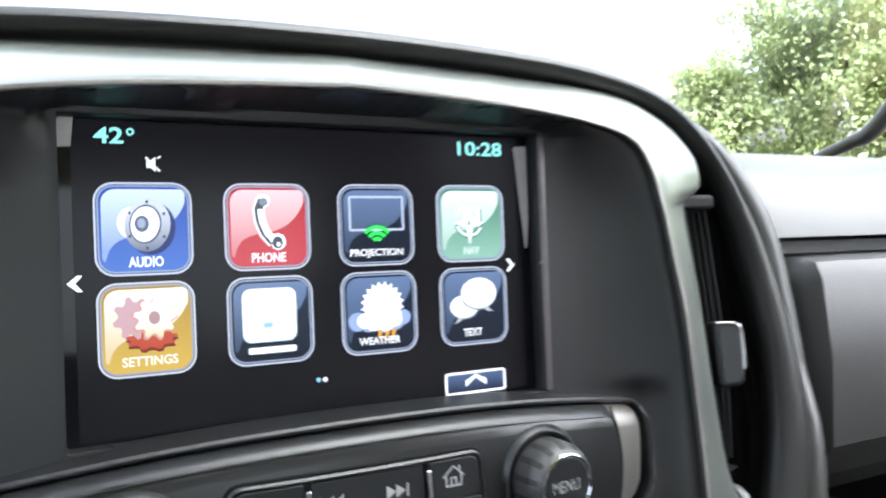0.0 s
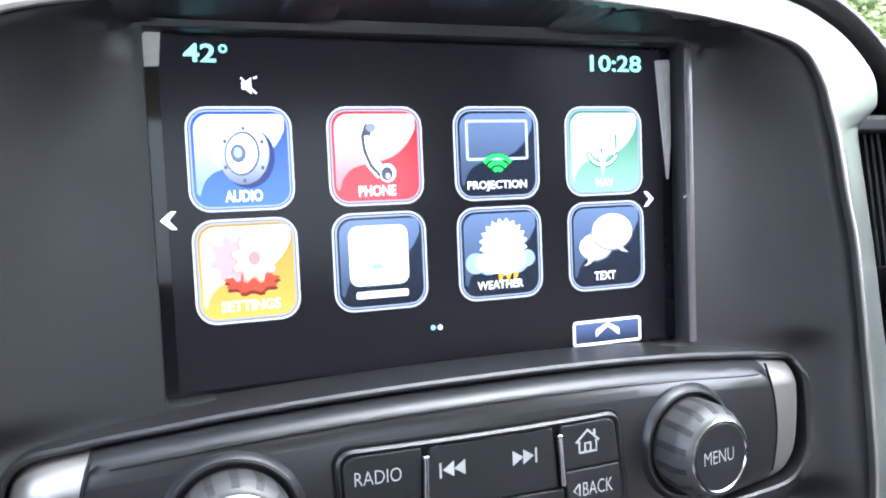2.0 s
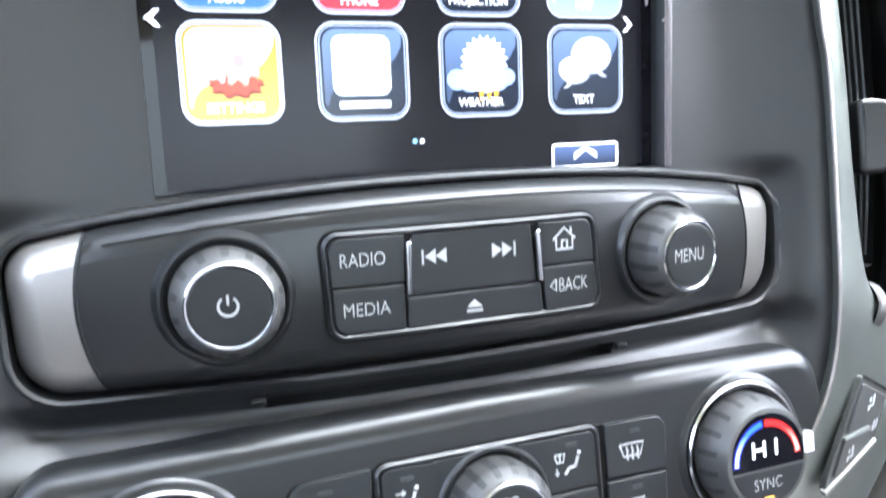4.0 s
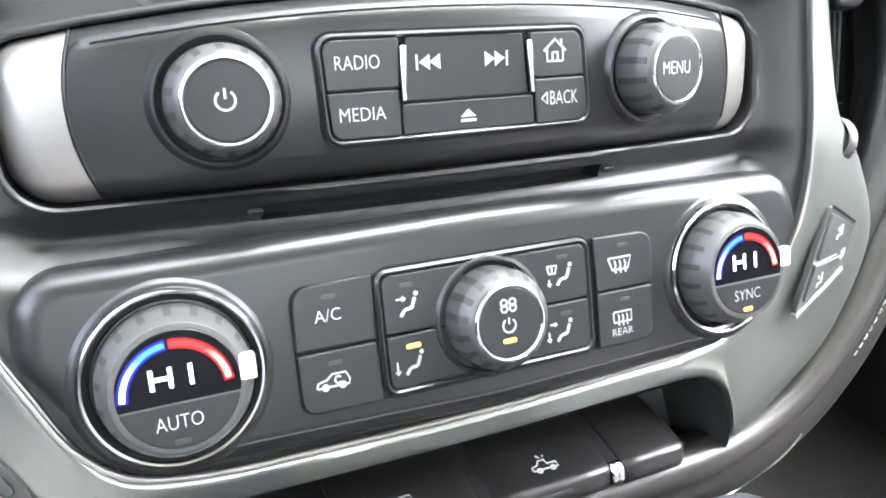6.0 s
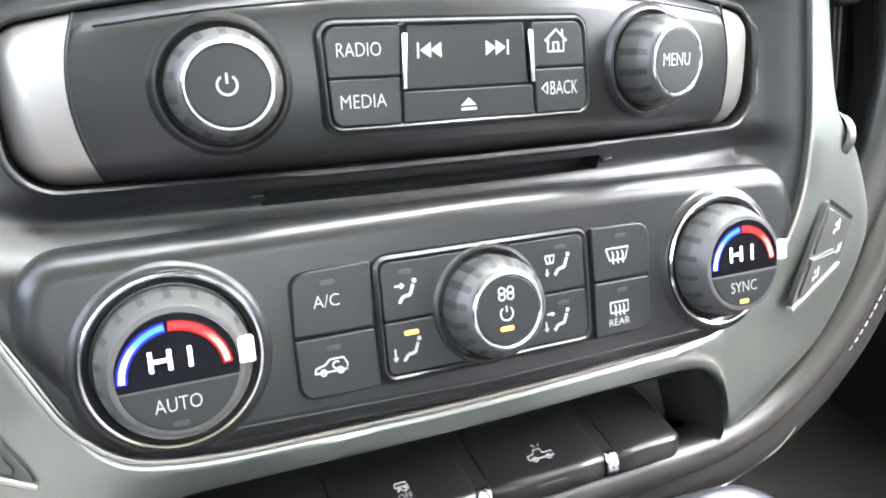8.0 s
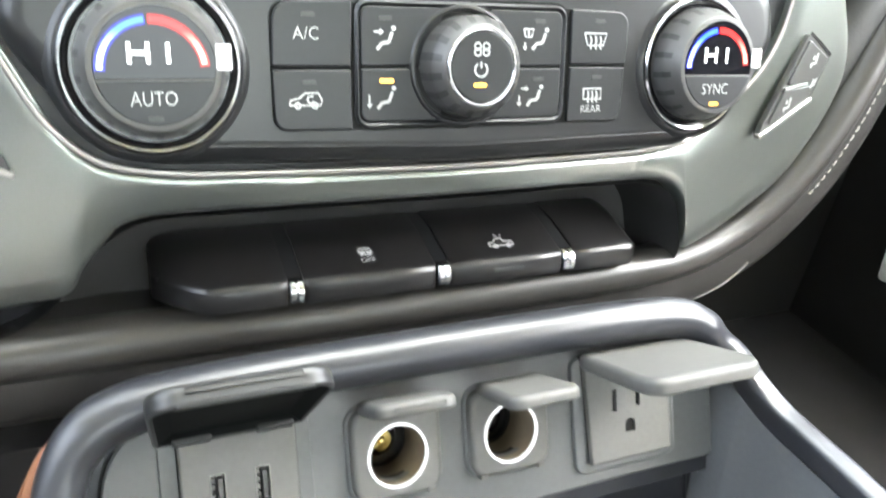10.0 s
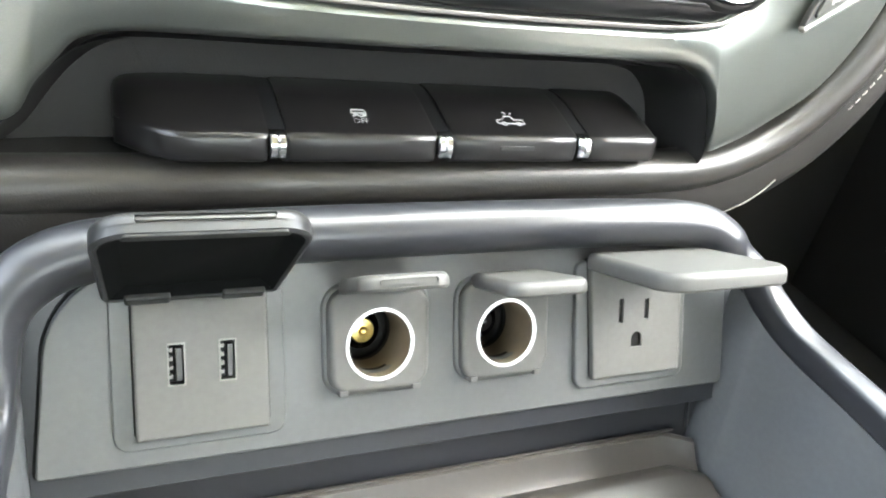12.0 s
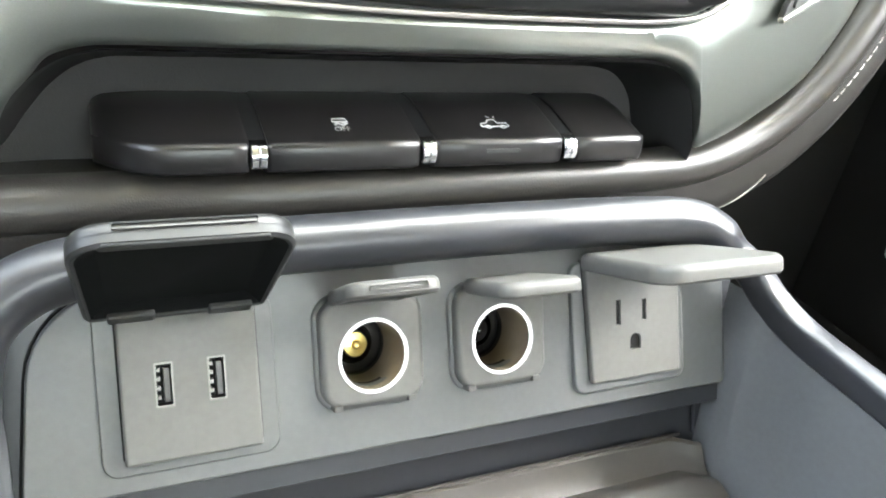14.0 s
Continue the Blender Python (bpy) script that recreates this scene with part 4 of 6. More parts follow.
def knob(owner, at, cu, cv, base, tip, face, length, ribs, collar=True):
    """A turning knob: dark collar, tapered grip with dark finger slots, bright ring, black face."""
    kn = part("knob", lathe([(base, 0.0), (base - 0.1, length * 0.62), (base - 0.5, length * 0.72), (tip + 1.0, length - 0.9), (tip + 0.3, length - 0.2), (tip - 0.4, length)], cu, cv, at, 96), KNOB, owner, "satin grey knob")
    for i in range(ribs):
        bm = bmesh.new()
        a = 2 * math.pi * (i + 0.5) / ribs
        c, s = math.cos(a), math.sin(a)
        w = 0.075
        side = [(length * 0.12, base), (length * 0.62, base - 0.1), (length * 0.72, base - 0.5), (length - 1.6, tip + 1.5)]
        for (n0, r0), (n1, r1) in zip(side, side[1:]):
            quad = [(r0, n0, -w), (r0, n0, w), (r1, n1, w), (r1, n1, -w)]
            vs = [bm.verts.new(at(cu + (r + 0.12) * math.cos(a + d), cv + (r + 0.12) * math.sin(a + d), n)) for r, n, d in quad]
            vb = [bm.verts.new(at(cu + (r - 0.5) * math.cos(a + d), cv + (r - 0.5) * math.sin(a + d), n)) for r, n, d in quad]
            bm.faces.new(vs)
            for j in range(4):
                bm.faces.new((vs[j - 1], vs[j], vb[j], vb[j - 1]))
        part("grip_slot", bm, KNOB_RIB, kn)
    part("bright_ring", lathe([(tip, length - 0.8), (tip, length + 0.1), (tip - 0.4, length + 0.5), (face + 0.3, length + 0.5), (face, length + 0.1), (face, length - 0.8)], cu, cv, at, 72, cap=False), CHROME, kn, "chrome ring")
    fc = part("face", lathe([(face - 0.05, length - 0.8), (face - 0.1, length + 0.1), (face - 0.5, length + 0.3)], cu, cv, at, 64), BUTTON, kn, "black knob face")
    if collar:
        part("collar", lathe([(base + 4.6, -0.6), (base + 3.8, 1.0), (base + 3.0, 2.0), (base + 2.2, 2.2), (base + 1.6, 1.7), (base + 1.3, -0.8)], cu, cv, at, 72, cap=False), FASCIA_SATIN, owner)
        part("collar_gap", lathe([(base + 2.0, 0.4), (base - 0.5, 0.35)], cu, cv, at, 48), SLOT_BLACK, owner)
    return kn, fc


kn, fc = knob(radio, on_radio, 5.6, -101.2, 15.4, 12.2, 11.0, 12.5, 14)
bm = stroke([arc(5.1, -101.0, 2.6, 125, 415, 20), [(5.1, -100.6), (5.1, -97.8)]], 0.65, 12.7, on_radio, None, 0.25)
part("print", bm, WHITE_PRINT, fc)
kn, fc = knob(radio, on_radio, 153.6, -100.4, 15.4, 12.0, 10.8, 16.5, 14)
part("print", lettering("MENU", 146.4, 159.0, -102.2, -98.0, 16.85, on_radio), WHITE_PRINT, fc)

# ---- climate panel ----
climate = thing("climate_panel", (82, -50, -206), "charcoal climate control panel with three knobs", "climate control")
lo = [(220, -142), (225, -166), (216, -182), (198, -200), (180, -207)]
co = [(x, z) for x, z in lo] + [(82, -208.5)] + [(-16, -205), (-31, -197), (-46, -182), (-57, -166), (-54, -142)] + [(20, -141), (82, -140), (144, -141)]
co = rpoly(co, [17, 14, 20, 20, 20, 0, 20, 20, 20, 14, 17, 0, 0, 0], 8)
part("body", slab(co, -16, 0, on_climate, 8.0, 9), FASCIA_SATIN, climate)
ridge = [p for p in dense(inset(co, 6.2), 4.0) if p[1] < -190]
part("lower_ridge", sweep([on_climate(u, v, -0.9) for u, v in sorted(ridge)], ellipse(0.9, 1.1, 12)), FASCIA_SATIN, climate, "fine raised edge line")


def indicator(owner, at, x, z, lit=False, w=4.4, n=1.5):
    part("indicator", slab(rrect(x - w / 2, x + w / 2, z - 0.7, z + 0.7, 0.5), n - 0.3, n + 0.08, at, 0.05, 1), glow("amber_light", (1.0, 0.52, 0.08), 1.6) if lit else GREY_PRINT, owner)


go = rrect(43.2, 121.6, -195.2, -155.2, 4.5, 6)
part("button_frame", band(go, inset(go, 1.8), -1, 1.6, on_climate, 0.8), FASCIA_SATIN, climate, "raised frame round the keys")
# no groove is cut here: a black band carries its shade
part("frame_shade", band(inset(go, -0.9), inset(go, 0.1), -1, 0.3, on_climate, 0.05), SLOT_BLACK, climate)
part("key_bed", slab(rpoly([(16.6, -156.2), (148.6, -156.2), (147.2, -195.6), (16.6, -195.6)], 5), -1, 0.2, on_climate, 0.1, 1), SLOT_BLACK, climate)
C = on_climate
ac = key(climate, C, [(17.8, -156.6), (42.4, -155.8), (41.8, -175.8), (16.8, -175.6)], r=[5.5, 0.5, 0.5, 0.5])
part("print", lettering("A/C", 23.5, 31.6, -167.6, -163.9, 1.5, C), WHITE_PRINT, ac)
indicator(ac, C, 28.4, -160.2)
rc = key(climate, C, [(16.8, -176.8), (41.8, -176.8), (42.2, -195.4), (17.2, -195.0)], r=[0.5, 0.5, 0.5, 4.5])
indicator(rc, C, 28.2, -180.4)
part("print", stroke([[(21.8, -187.4), (22.2, -185.9), (25.0, -185.2), (26.8, -183.7), (31.0, -183.7), (32.1, -185.8), (31.9, -187.5), (21.8, -187.4)], arc(24.4, -187.5, 0.9, 0, 360, 10), arc(29.8, -187.5, 0.9, 0, 360, 10), arc(28.6, -185.7, 1.1, 40, 320, 10)], 0.5, 1.4, C, None, 0.2), WHITE_PRINT, rc)


def seated(x, z):
    """Strokes of a seated figure sign, drawn as plain bars."""
    return [[(x + 1.9, z + 2.2), (x + 0.7, z - 1.0)], [(x + 0.7, z - 1.0), (x - 1.7, z - 1.3)], [(x - 1.7, z - 1.3), (x - 3.2, z - 3.2)]]


def mode_key(outline, r, x, z, arrows, lit=False):
    kk = key(climate, C, outline, r=r)
    part("print", stroke(seated(x, z), 1.0, 1.4, C, None, 0.2), WHITE_PRINT, kk)
    part("print", slab(circle(x + 2.4, z + 3.3, 0.75, 12), 1.3, 1.6, C, 0.05, 1), WHITE_PRINT, kk)
    part("print", stroke(arrows, 0.55, 1.4, C, None, 0.2), WHITE_PRINT, kk)
    return kk


m = mode_key([(45.2, -157.2), (73.6, -157.2), (70.4, -175.6), (45.2, -175.6)], [3, 0.5, 0.5, 0.5], 53.8, -167.2, [[(49.4, -165.0), (52.4, -165.0)], [(51.4, -164.2), (52.6, -165.0), (51.4, -165.8)]])
indicator(m, C, 53.4, -160.8)
m = mode_key([(45.2, -176.4), (70.4, -176.4), (73.6, -193.2), (45.2, -193.2)], [0.5, 0.5, 0.5, 3], 53.8, -185.8, [[(47.8, -184.6), (47.8, -188.4)], [(47.0, -187.4), (47.8, -188.6), (48.6, -187.4)]])
indicator(m, C, 53.8, -180.2, True, 4.8)
m = mode_key([(90.6, -157.2), (119.6, -157.2), (119.6, -175.6), (93.6, -175.6)], [0.5, 3, 0.5, 0.5], 110.8, -166.8, [[(104.6, -167.6), (104.6, -169.8)], [(103.9, -169.0), (104.6, -170.0), (105.3, -169.0)], [(104.0, -163.2), (107.8, -163.2), (107.1, -165.8), (104.7, -165.8), (104.0, -163.2)], [(105.9, -163.4), (105.9, -165.6)]])
indicator(m, C, 110.4, -160.6)
m = mode_key([(93.6, -176.4), (119.6, -176.4), (119.6, -193.2), (90.6, -193.2)], [0.5, 0.5, 3, 0.5], 109.4, -186.0, [[(103.6, -183.2), (106.2, -183.2)], [(105.3, -182.5), (106.4, -183.2), (105.3, -183.9)], [(103.0, -185.6), (103.0, -188.8)], [(102.2, -187.9), (103.0, -189.0), (103.8, -187.9)]])
indicator(m, C, 110.4, -180.0)
df = key(climate, C, [(123.4, -156.2), (148.2, -156.6), (147.4, -175.0), (123.6, -175.0)], r=[0.5, 5, 0.5, 0.5])
indicator(df, C, 135.4, -160.0)
part("print", stroke([[(128.9, -164.2), (138.5, -164.2), (137.0, -168.4), (130.4, -168.4), (128.9, -164.2)]] + [[(x, -165.2), (x + 0.5, -166.8), (x, -168.4), (x + 0.5, -169.7)] for x in (131.5, 133.6, 135.7)], 0.6, 1.4, C, None, 0.2), WHITE_PRINT, df)
rr_ = key(climate, C, [(123.6, -176.0), (147.4, -176.0), (146.4, -195.2), (123.2, -195.2)], r=[0.5, 0.5, 4.5, 0.5])
indicator(rr_, C, 135.0, -179.4)
part("print", stroke([[(129.7, -183.5), (137.3, -183.5), (137.3, -187.2), (129.7, -187.2), (129.7, -183.5)]] + [[(x, -184.4), (x + 0.4, -185.8), (x, -187.2), (x + 0.4, -188.5)] for x in (131.6, 133.4, 135.2)], 0.55, 1.4, C, None, 0.2), WHITE_PRINT, rr_)
part("print", lettering("REAR", 128.9, 137.7, -191.9, -189.4, 1.5, C), WHITE_PRINT, rr_)

kn, fc = knob(climate, C, 81.6, -175.6, 16.4, 12.4, 11.2, 15.0, 16)
nf = 15.35
petals = [arc(81.0 + dx, -170.0 + dz, 1.1, 0, 360, 12) for dx, dz in ((-1.5, 0.9), (1.5, 0.9), (-1.5, -0.9), (1.5, -0.9))]
part("print", stroke(petals + [arc(80.8, -176.3, 2.2, 125, 415, 18), [(80.8, -175.8), (80.8, -173.8)]], 0.55, nf, C, None, 0.2), WHITE_PRINT, fc)
indicator(fc, C, 80.6, -181.1, True, 4.6, nf + 0.1)


def temperature_knob(cu, cv, caption, lit):
    """A dial with a bright outer ring, grey barrel, pointer, temperature window and lower button."""
    L = 13.5
    dial = part("dial", lathe([(20.8, 0), (20.6, 6.4), (20.2, 7.4), (18.1, L - 1.0), (17.5, L - 0.2), (16.6, L)], cu, cv, C, 96), KNOB, climate, "satin grey dial")
    for i in range(18):
        bm = bmesh.new()
        a = 2 * math.pi * (i + 0.5) / 18
        vs, vb = [], []
        side = [(20.75, 1.5), (20.6, 6.4), (20.2, 7.4), (19.2, 9.8)]
        for (r0, n0), (r1, n1) in zip(side, side[1:]):
            vs, vb = [], []
            for r, n, d in ((r0, n0, -0.05), (r0, n0, 0.05), (r1, n1, 0.05), (r1, n1, -0.05)):
                vs.append(bm.verts.new(C(cu + (r + 0.1) * math.cos(a + d), cv + (r + 0.1) * math.sin(a + d), n)))
                vb.append(bm.verts.new(C(cu + (r - 0.7) * math.cos(a + d), cv + (r - 0.7) * math.sin(a + d), n)))
            bm.faces.new(vs)
            for j in range(4):
                bm.faces.new((vs[j - 1], vs[j], vb[j], vb[j - 1]))
        part("grip_slot", bm, KNOB_RIB, dial)
    part("bright_ring", lathe([(25.0, -0.5), (24.9, 2.2), (24.4, 2.8), (23.8, 2.6), (23.4, 1.6), (23.2, -0.5)], cu, cv, C, 96, cap=False), CHROME, climate, "thin chrome ring")
    part("ring_gap", lathe([(23.4, 1.6), (22.4, 1.2), (21.8, 0.2), (20.5, 0.2)], cu, cv, C, 64), GLOSS_BLACK, climate)
    part("cone", lathe([(28.4, -0.8), (27.2, 0.5), (26.3, 1.2), (25.5, 1.4), (24.8, 0.9)], cu, cv, C, 72, cap=False), FASCIA_SATIN, climate)
    # the pointer's white is raised by emission of its own
    part("pointer", slab(rrect(cu + 16.0, cu + 20.3, cv - 1.0, cv + 6.2, 0.6), L - 1.5, L + 0.7, C, 0.3, 2), glow("pointer_white", (1, 1, 1), 0.75), dial, "white pointer")
    n0 = L - 0.1
    cut = cv - 3.4
    top = [(cu + 16 * math.cos(a), cv + 16 * math.sin(a)) for a in np.linspace(-0.214, math.pi + 0.214, 40)]
    win = part("window", slab(top, n0 - 1, n0 + 0.25, C, 0.2, 1), GLASS_SCREEN, dial, "black temperature window")
    low_a = np.linspace(math.pi + 0.24, 2 * math.pi - 0.24, 36)
    btn = part("lower_button", slab([(cu + 16 * math.cos(a), cv + 16 * math.sin(a)) for a in low_a], n0 - 1, n0 + 0.35, C, 0.3, 2), BUTTON, dial)
    part("print", lettering(caption, cu - 7.2, cu + 5.0, cv - 10.4, cv - 6.6, n0 + 0.5, C), WHITE_PRINT, btn)
    indicator(btn, C, cu - 1.0, cv - 14.0, lit, 4.2, n0 + 0.4)
    nn = n0 + 0.3
    part("figure", stroke([[(cu - 6.6, cv + 0.8), (cu - 6.6, cv + 6.4)], [(cu - 1.8, cv + 0.8), (cu - 1.8, cv + 6.4)], [(cu - 6.6, cv + 3.6), (cu - 1.8, cv + 3.6)], [(cu + 3.4, cv + 0.8), (cu + 3.4, cv + 6.4)]], 1.1, nn, C, None, 0.1), PALE, win)
    # wider deep strokes paint the bloom round the lit scales
    part("cold_bloom", stroke([arc(cu - 0.6, cv - 1.2, 13.6, 180, 96, 18)], 2.9, nn - 0.05, C, None, 0.1), glow("deep_blue", (0.008, 0.012, 0.30)), win)
    part("warm_bloom", stroke([arc(cu - 0.6, cv - 1.2, 13.6, 93, 5, 18)], 2.7, nn - 0.05, C, None, 0.1), glow("deep_red", (0.34, 0.006, 0.006)), win)
    part("cold_scale", stroke([arc(cu - 0.6, cv - 1.2, 13.6, 178, 97, 18)], 1.5, nn, C, None, 0.1), glow_ramp("cold_blue", (0.62, 0.68, 1.0), (0.03, 0.10, 0.75), (cv - 2 + 206) * MM, (cv + 11 + 206) * MM, 2.4), win)
    part("warm_scale", stroke([arc(cu - 0.6, cv - 1.2, 13.6, 92, 8, 18)], 1.5, nn, C, None, 0.1), glow_ramp("warm_red", (1.0, 0.62, 0.48), (0.80, 0.015, 0.015), (cv - 2 + 206) * MM, (cv + 11 + 206) * MM, 2.0), win)


temperature_knob(-17.2, -175.4, "AUTO", False)
temperature_knob(181.0, -175.0, "SYNC", True)

# ---- side switch panels on the trim ----
def side_panel(flip):
    def at(u, v, n):
        d = 33.5 - 0.14 * (u - 250) - 0.02 * (v + 190)
        x = 173.5 - u if flip else u + 2.5
        return Vector((x, -d - n + (-2.0 if flip else 1.0), v + 3.5))
    sp = thing("seat_switches", at(250, -205, 0), "dark grey seat heater switches set in silver trim", "switch panel", "seat switch panels")
    o = rpoly([(254, -166.5), (272, -176.5), (263, -195.5), (230, -212), (232, -206)], [2, 2, 3, 1, 1], 4)
    part("bed", slab(o, -2, 1.0, at, 0.4, 2), ROCKER, sp)
    # black stroke paints the shadow below the panel's upper edge
    part("top_shade", stroke([[(253.6, -166.6), (262, -171.0), (271.4, -176.4)]], 1.3, 0.95, at, None, 0.3), SLOT_BLACK, sp)
    part("rocker", slab(rpoly([(253.4, -169.5), (269.4, -177.8), (263.6, -187.6), (243.0, -189.4)], 1.2, 3), 0.5, 2.1, at, 0.6, 3), ROCKER, sp)
    part("rocker", slab(rpoly([(242.2, -191.2), (262.6, -189.2), (259.6, -195.0), (233.6, -207.6)], 1.2, 3), 0.5, 2.1, at, 0.6, 3), ROCKER, sp)
    part("chrome_bar", slab(rpoly([(241.6, -190.2), (257.2, -188.0), (257.2, -189.4), (241.6, -191.4)], 0.3, 2), 1, 2.4, at, 0.3, 2), SILVER, sp)
    part("chrome_lip", slab(rpoly([(229.6, -210.4), (262.0, -195.0), (263.4, -196.8), (230.2, -212.4)], 0.6, 3), -1, 2.2, at, 0.6, 3), SILVER_SATIN, sp, "bright silver lower lip")
    for x, z in ((259.0, -178.6), (245.4, -197.6)):
        part("print", stroke([[(x + 1.6, z + 3.2), (x + 0.8, z - 1.0), (x - 2.2, z - 1.6), (x - 2.2, z - 3.0)], [(x - 0.6, z + 2.2), (x - 1.2, z + 0.4)]], 1.1, 2.1, at, None, 0.15), WHITE_PRINT, sp)
    part("print", stroke([[(261.4, -190.2), (262.8, -186.2)], [(259.4, -191.0), (261.0, -186.6)]], 0.7, 2.1, at, None, 0.15), WHITE_PRINT, sp)


side_panel(False)
side_panel(True)

# ---- switch bank in its pocket ----
pocket = thing("switch_pocket", (82, 0, -268), "dark open pocket below the silver trim", "pocket", kind="structure")
edge = catmull([Vector(p) for p in ((-84, -24, -268), (-66, -28, -262), (-54, -31, -254), (-44, -32, -241.5), (-37, -32, -233.8), (-29.5, -33, -228.3), (-21, -34, -225.4), (-6, -35, -224.5), (82, -37, -224.3), (160, -35, -224.2), (179, -34.5, -224.8), (190, -34, -228), (198, -33.5, -236), (202, -33, -247), (205.2, -32, -258.8), (207, -26, -268), (208, -18, -276))], 8)
rows = []
bm = bmesh.new()
for p in edge:
    rows.append([bm.verts.new(Vector((82 + (p.x - 82) * f, p.y * g + h, p.z - d))) for f, g, h, d in ((0.989, 1, 1.0, 1.4), (0.987, 1, 4.0, 1.7), (0.985, 0.75, 0, 2.6), (0.975, 0.3, 0, 3.6), (0.95, 0, 1, 7.2), (0.9, 0, 4, 18), (0.9, 0, 4, 45))])
for a, b in zip(rows, rows[1:]):
    for i in range(1, 7):
        bm.faces.new((a[i - 1], a[i], b[i], b[i - 1]))
part("lining", bm, POCKET, pocket)
part("pocket_floor", box((-60, -20, -272), (210, 6, -266)), DASH_DARK, pocket)

bank = thing("switch_bank", (82, -20, -262), "row of four dark push switches with chrome dividers", "switch bank")
BTN_PROF = [(2, -243.0), (-4, -243.2), (-14, -245.4), (-24, -249.2), (-31.0, -251.9), (-33.4, -252.9), (-34.7, -253.8), (-35.2, -255.2), (-35.3, -260.0), (-34.4, -262.4), (-30, -264.0), (-10, -265.0)]


def switch(x0, x1, left=0.0, right=0.0):
    bm = bmesh.new()
    cuts = [x0, x0 + 0.5, x0 + 1.2]
    if left:
        cuts = [x0 + left * f for f in (0, 0.03, 0.09, 0.18, 0.3, 0.45, 0.62, 0.8, 1.0)]
    ends = [x1 - 1.2, x1 - 0.5, x1]
    if right:
        ends = [x1 - right * f for f in (1.0, 0.7, 0.45, 0.25, 0.1, 0.03, 0)]
    rows = []
    for x in cuts + list(np.linspace(cuts[-1], ends[0], 5)[1:-1]) + ends:
        s = 1.0
        if left and x < x0 + left:
            s = 0.42 + 0.58 * math.sin(math.pi / 2 * (x - x0) / left) ** 0.9
        elif not left and x < x0 + 1.2:
            s = 0.97 + 0.03 * (x - x0) / 1.2
        if right and x > x1 - right:
            s = 0.80 + 0.20 * math.sin(math.pi / 2 * (x1 - x) / right) ** 0.6
        elif not right and x > x1 - 1.2:
            s = 0.97 + 0.03 * (x1 - x) / 1.2
        near = min(1.0, (x - x0) / 5.0 if left else 1.0, (x1 - x) / 5.0 if right else 1.0)
        drop = 4.0 * (1 - math.sqrt(1 - (1 - near) ** 2))   # the outer back corners are rounded off
        rows.append([bm.verts.new((x, 2 + (y - 2) * s, max(-256 + (z + 256) * (0.8 + 0.2 * s) - (drop if z > -253 else 0), -266))) for y, z in BTN_PROF])
    for a, b in zip(rows, rows[1:]):
        for i in range(1, len(BTN_PROF)):
            bm.faces.new((a[i - 1], a[i], b[i], b[i - 1]))
    bm.faces.new(rows[0]), bm.faces.new(rows[-1][::-1])
    return part("switch", bm, SWITCH, bank, angle=45)


s1 = switch(-20.5, 24.2, left=22)
s2 = switch(30.0, 82.0)
s3 = switch(88.0, 139.0)
s4 = switch(145.0, 179.4, right=7)
for x in (27.1, 85.0, 142.0):
    bm = bmesh.new()
    rows = [[bm.verts.new((x + d, y + 0.8, z - 0.6)) for y, z in BTN_PROF[:7]] for d in (-2.8, 2.8)]
    for i in range(1, 7):
        bm.faces.new((rows[0][i - 1], rows[0][i], rows[1][i], rows[1][i - 1]))
    part("divider", bm, FASCIA_SATIN, bank)
    bm = bmesh.new()
    cap = [(-32.0, -252.6), (-34.4, -253.6), (-36.0, -255.6), (-36.4, -258.6), (-35.4, -261.0), (-32, -262)]
    rows = [[bm.verts.new((x + d, y + e, z)) for y, z in cap] for d, e in ((-2.7, 0.6), (-2.3, 0), (-0.4, 0.1), (0, 0.5), (0.4, 0.1), (2.3, 0), (2.7, 0.6))]
    for a, b in zip(rows, rows[1:]):
        for i in range(1, len(cap)):
            bm.faces.new((a[i - 1], a[i], b[i], b[i - 1]))
    part("chrome_divider", bm, CHROME, bank, "faceted chrome divider")
slope = framed((0, -25.6, -249.9), (1, 0, 0), (0, 9.5, 3.7))
part("print", stroke([[(54.2, 4.4), (58.4, 4.4), (59.0, 2.6), (53.6, 2.6), (54.2, 4.4)], [(54, 0.6), (55.6, 1.6), (57, 0.4), (58.8, 1.6)], arc(55.2, 2.2, 0.5, 0, 360, 8), arc(57.6, 2.2, 0.5, 0, 360, 8)], 0.6, 0.1, slope, None, 0.15), WHITE_PRINT, s2)
part("print", lettering("OFF", 53.6, 59.0, -3.2, -0.6, 0.25, slope), WHITE_PRINT, s2)
part("print", stroke([[(108.4, -1.6), (108.6, 0.4), (111.0, 0.8), (112.4, 2.8), (115.0, 2.8), (115.4, 0.6), (119.2, 0.6), (119.4, -1.6), (108.4, -1.6)], arc(111.0, -1.8, 1.0, 0, 360, 8), arc(117.0, -1.8, 1.0, 0, 360, 8), [(113.8, 4.0), (112.6, 5.4)], [(115.0, 4.0), (116.0, 5.0)]], 0.6, 0.1, slope, None, 0.15), WHITE_PRINT, s3)
part("indicator", slab(rrect(106.5, 120.5, -258.2, -256.6, 0.6), 35.0, 35.5, on_screen, 0.1, 1), GREY_PRINT, s3)

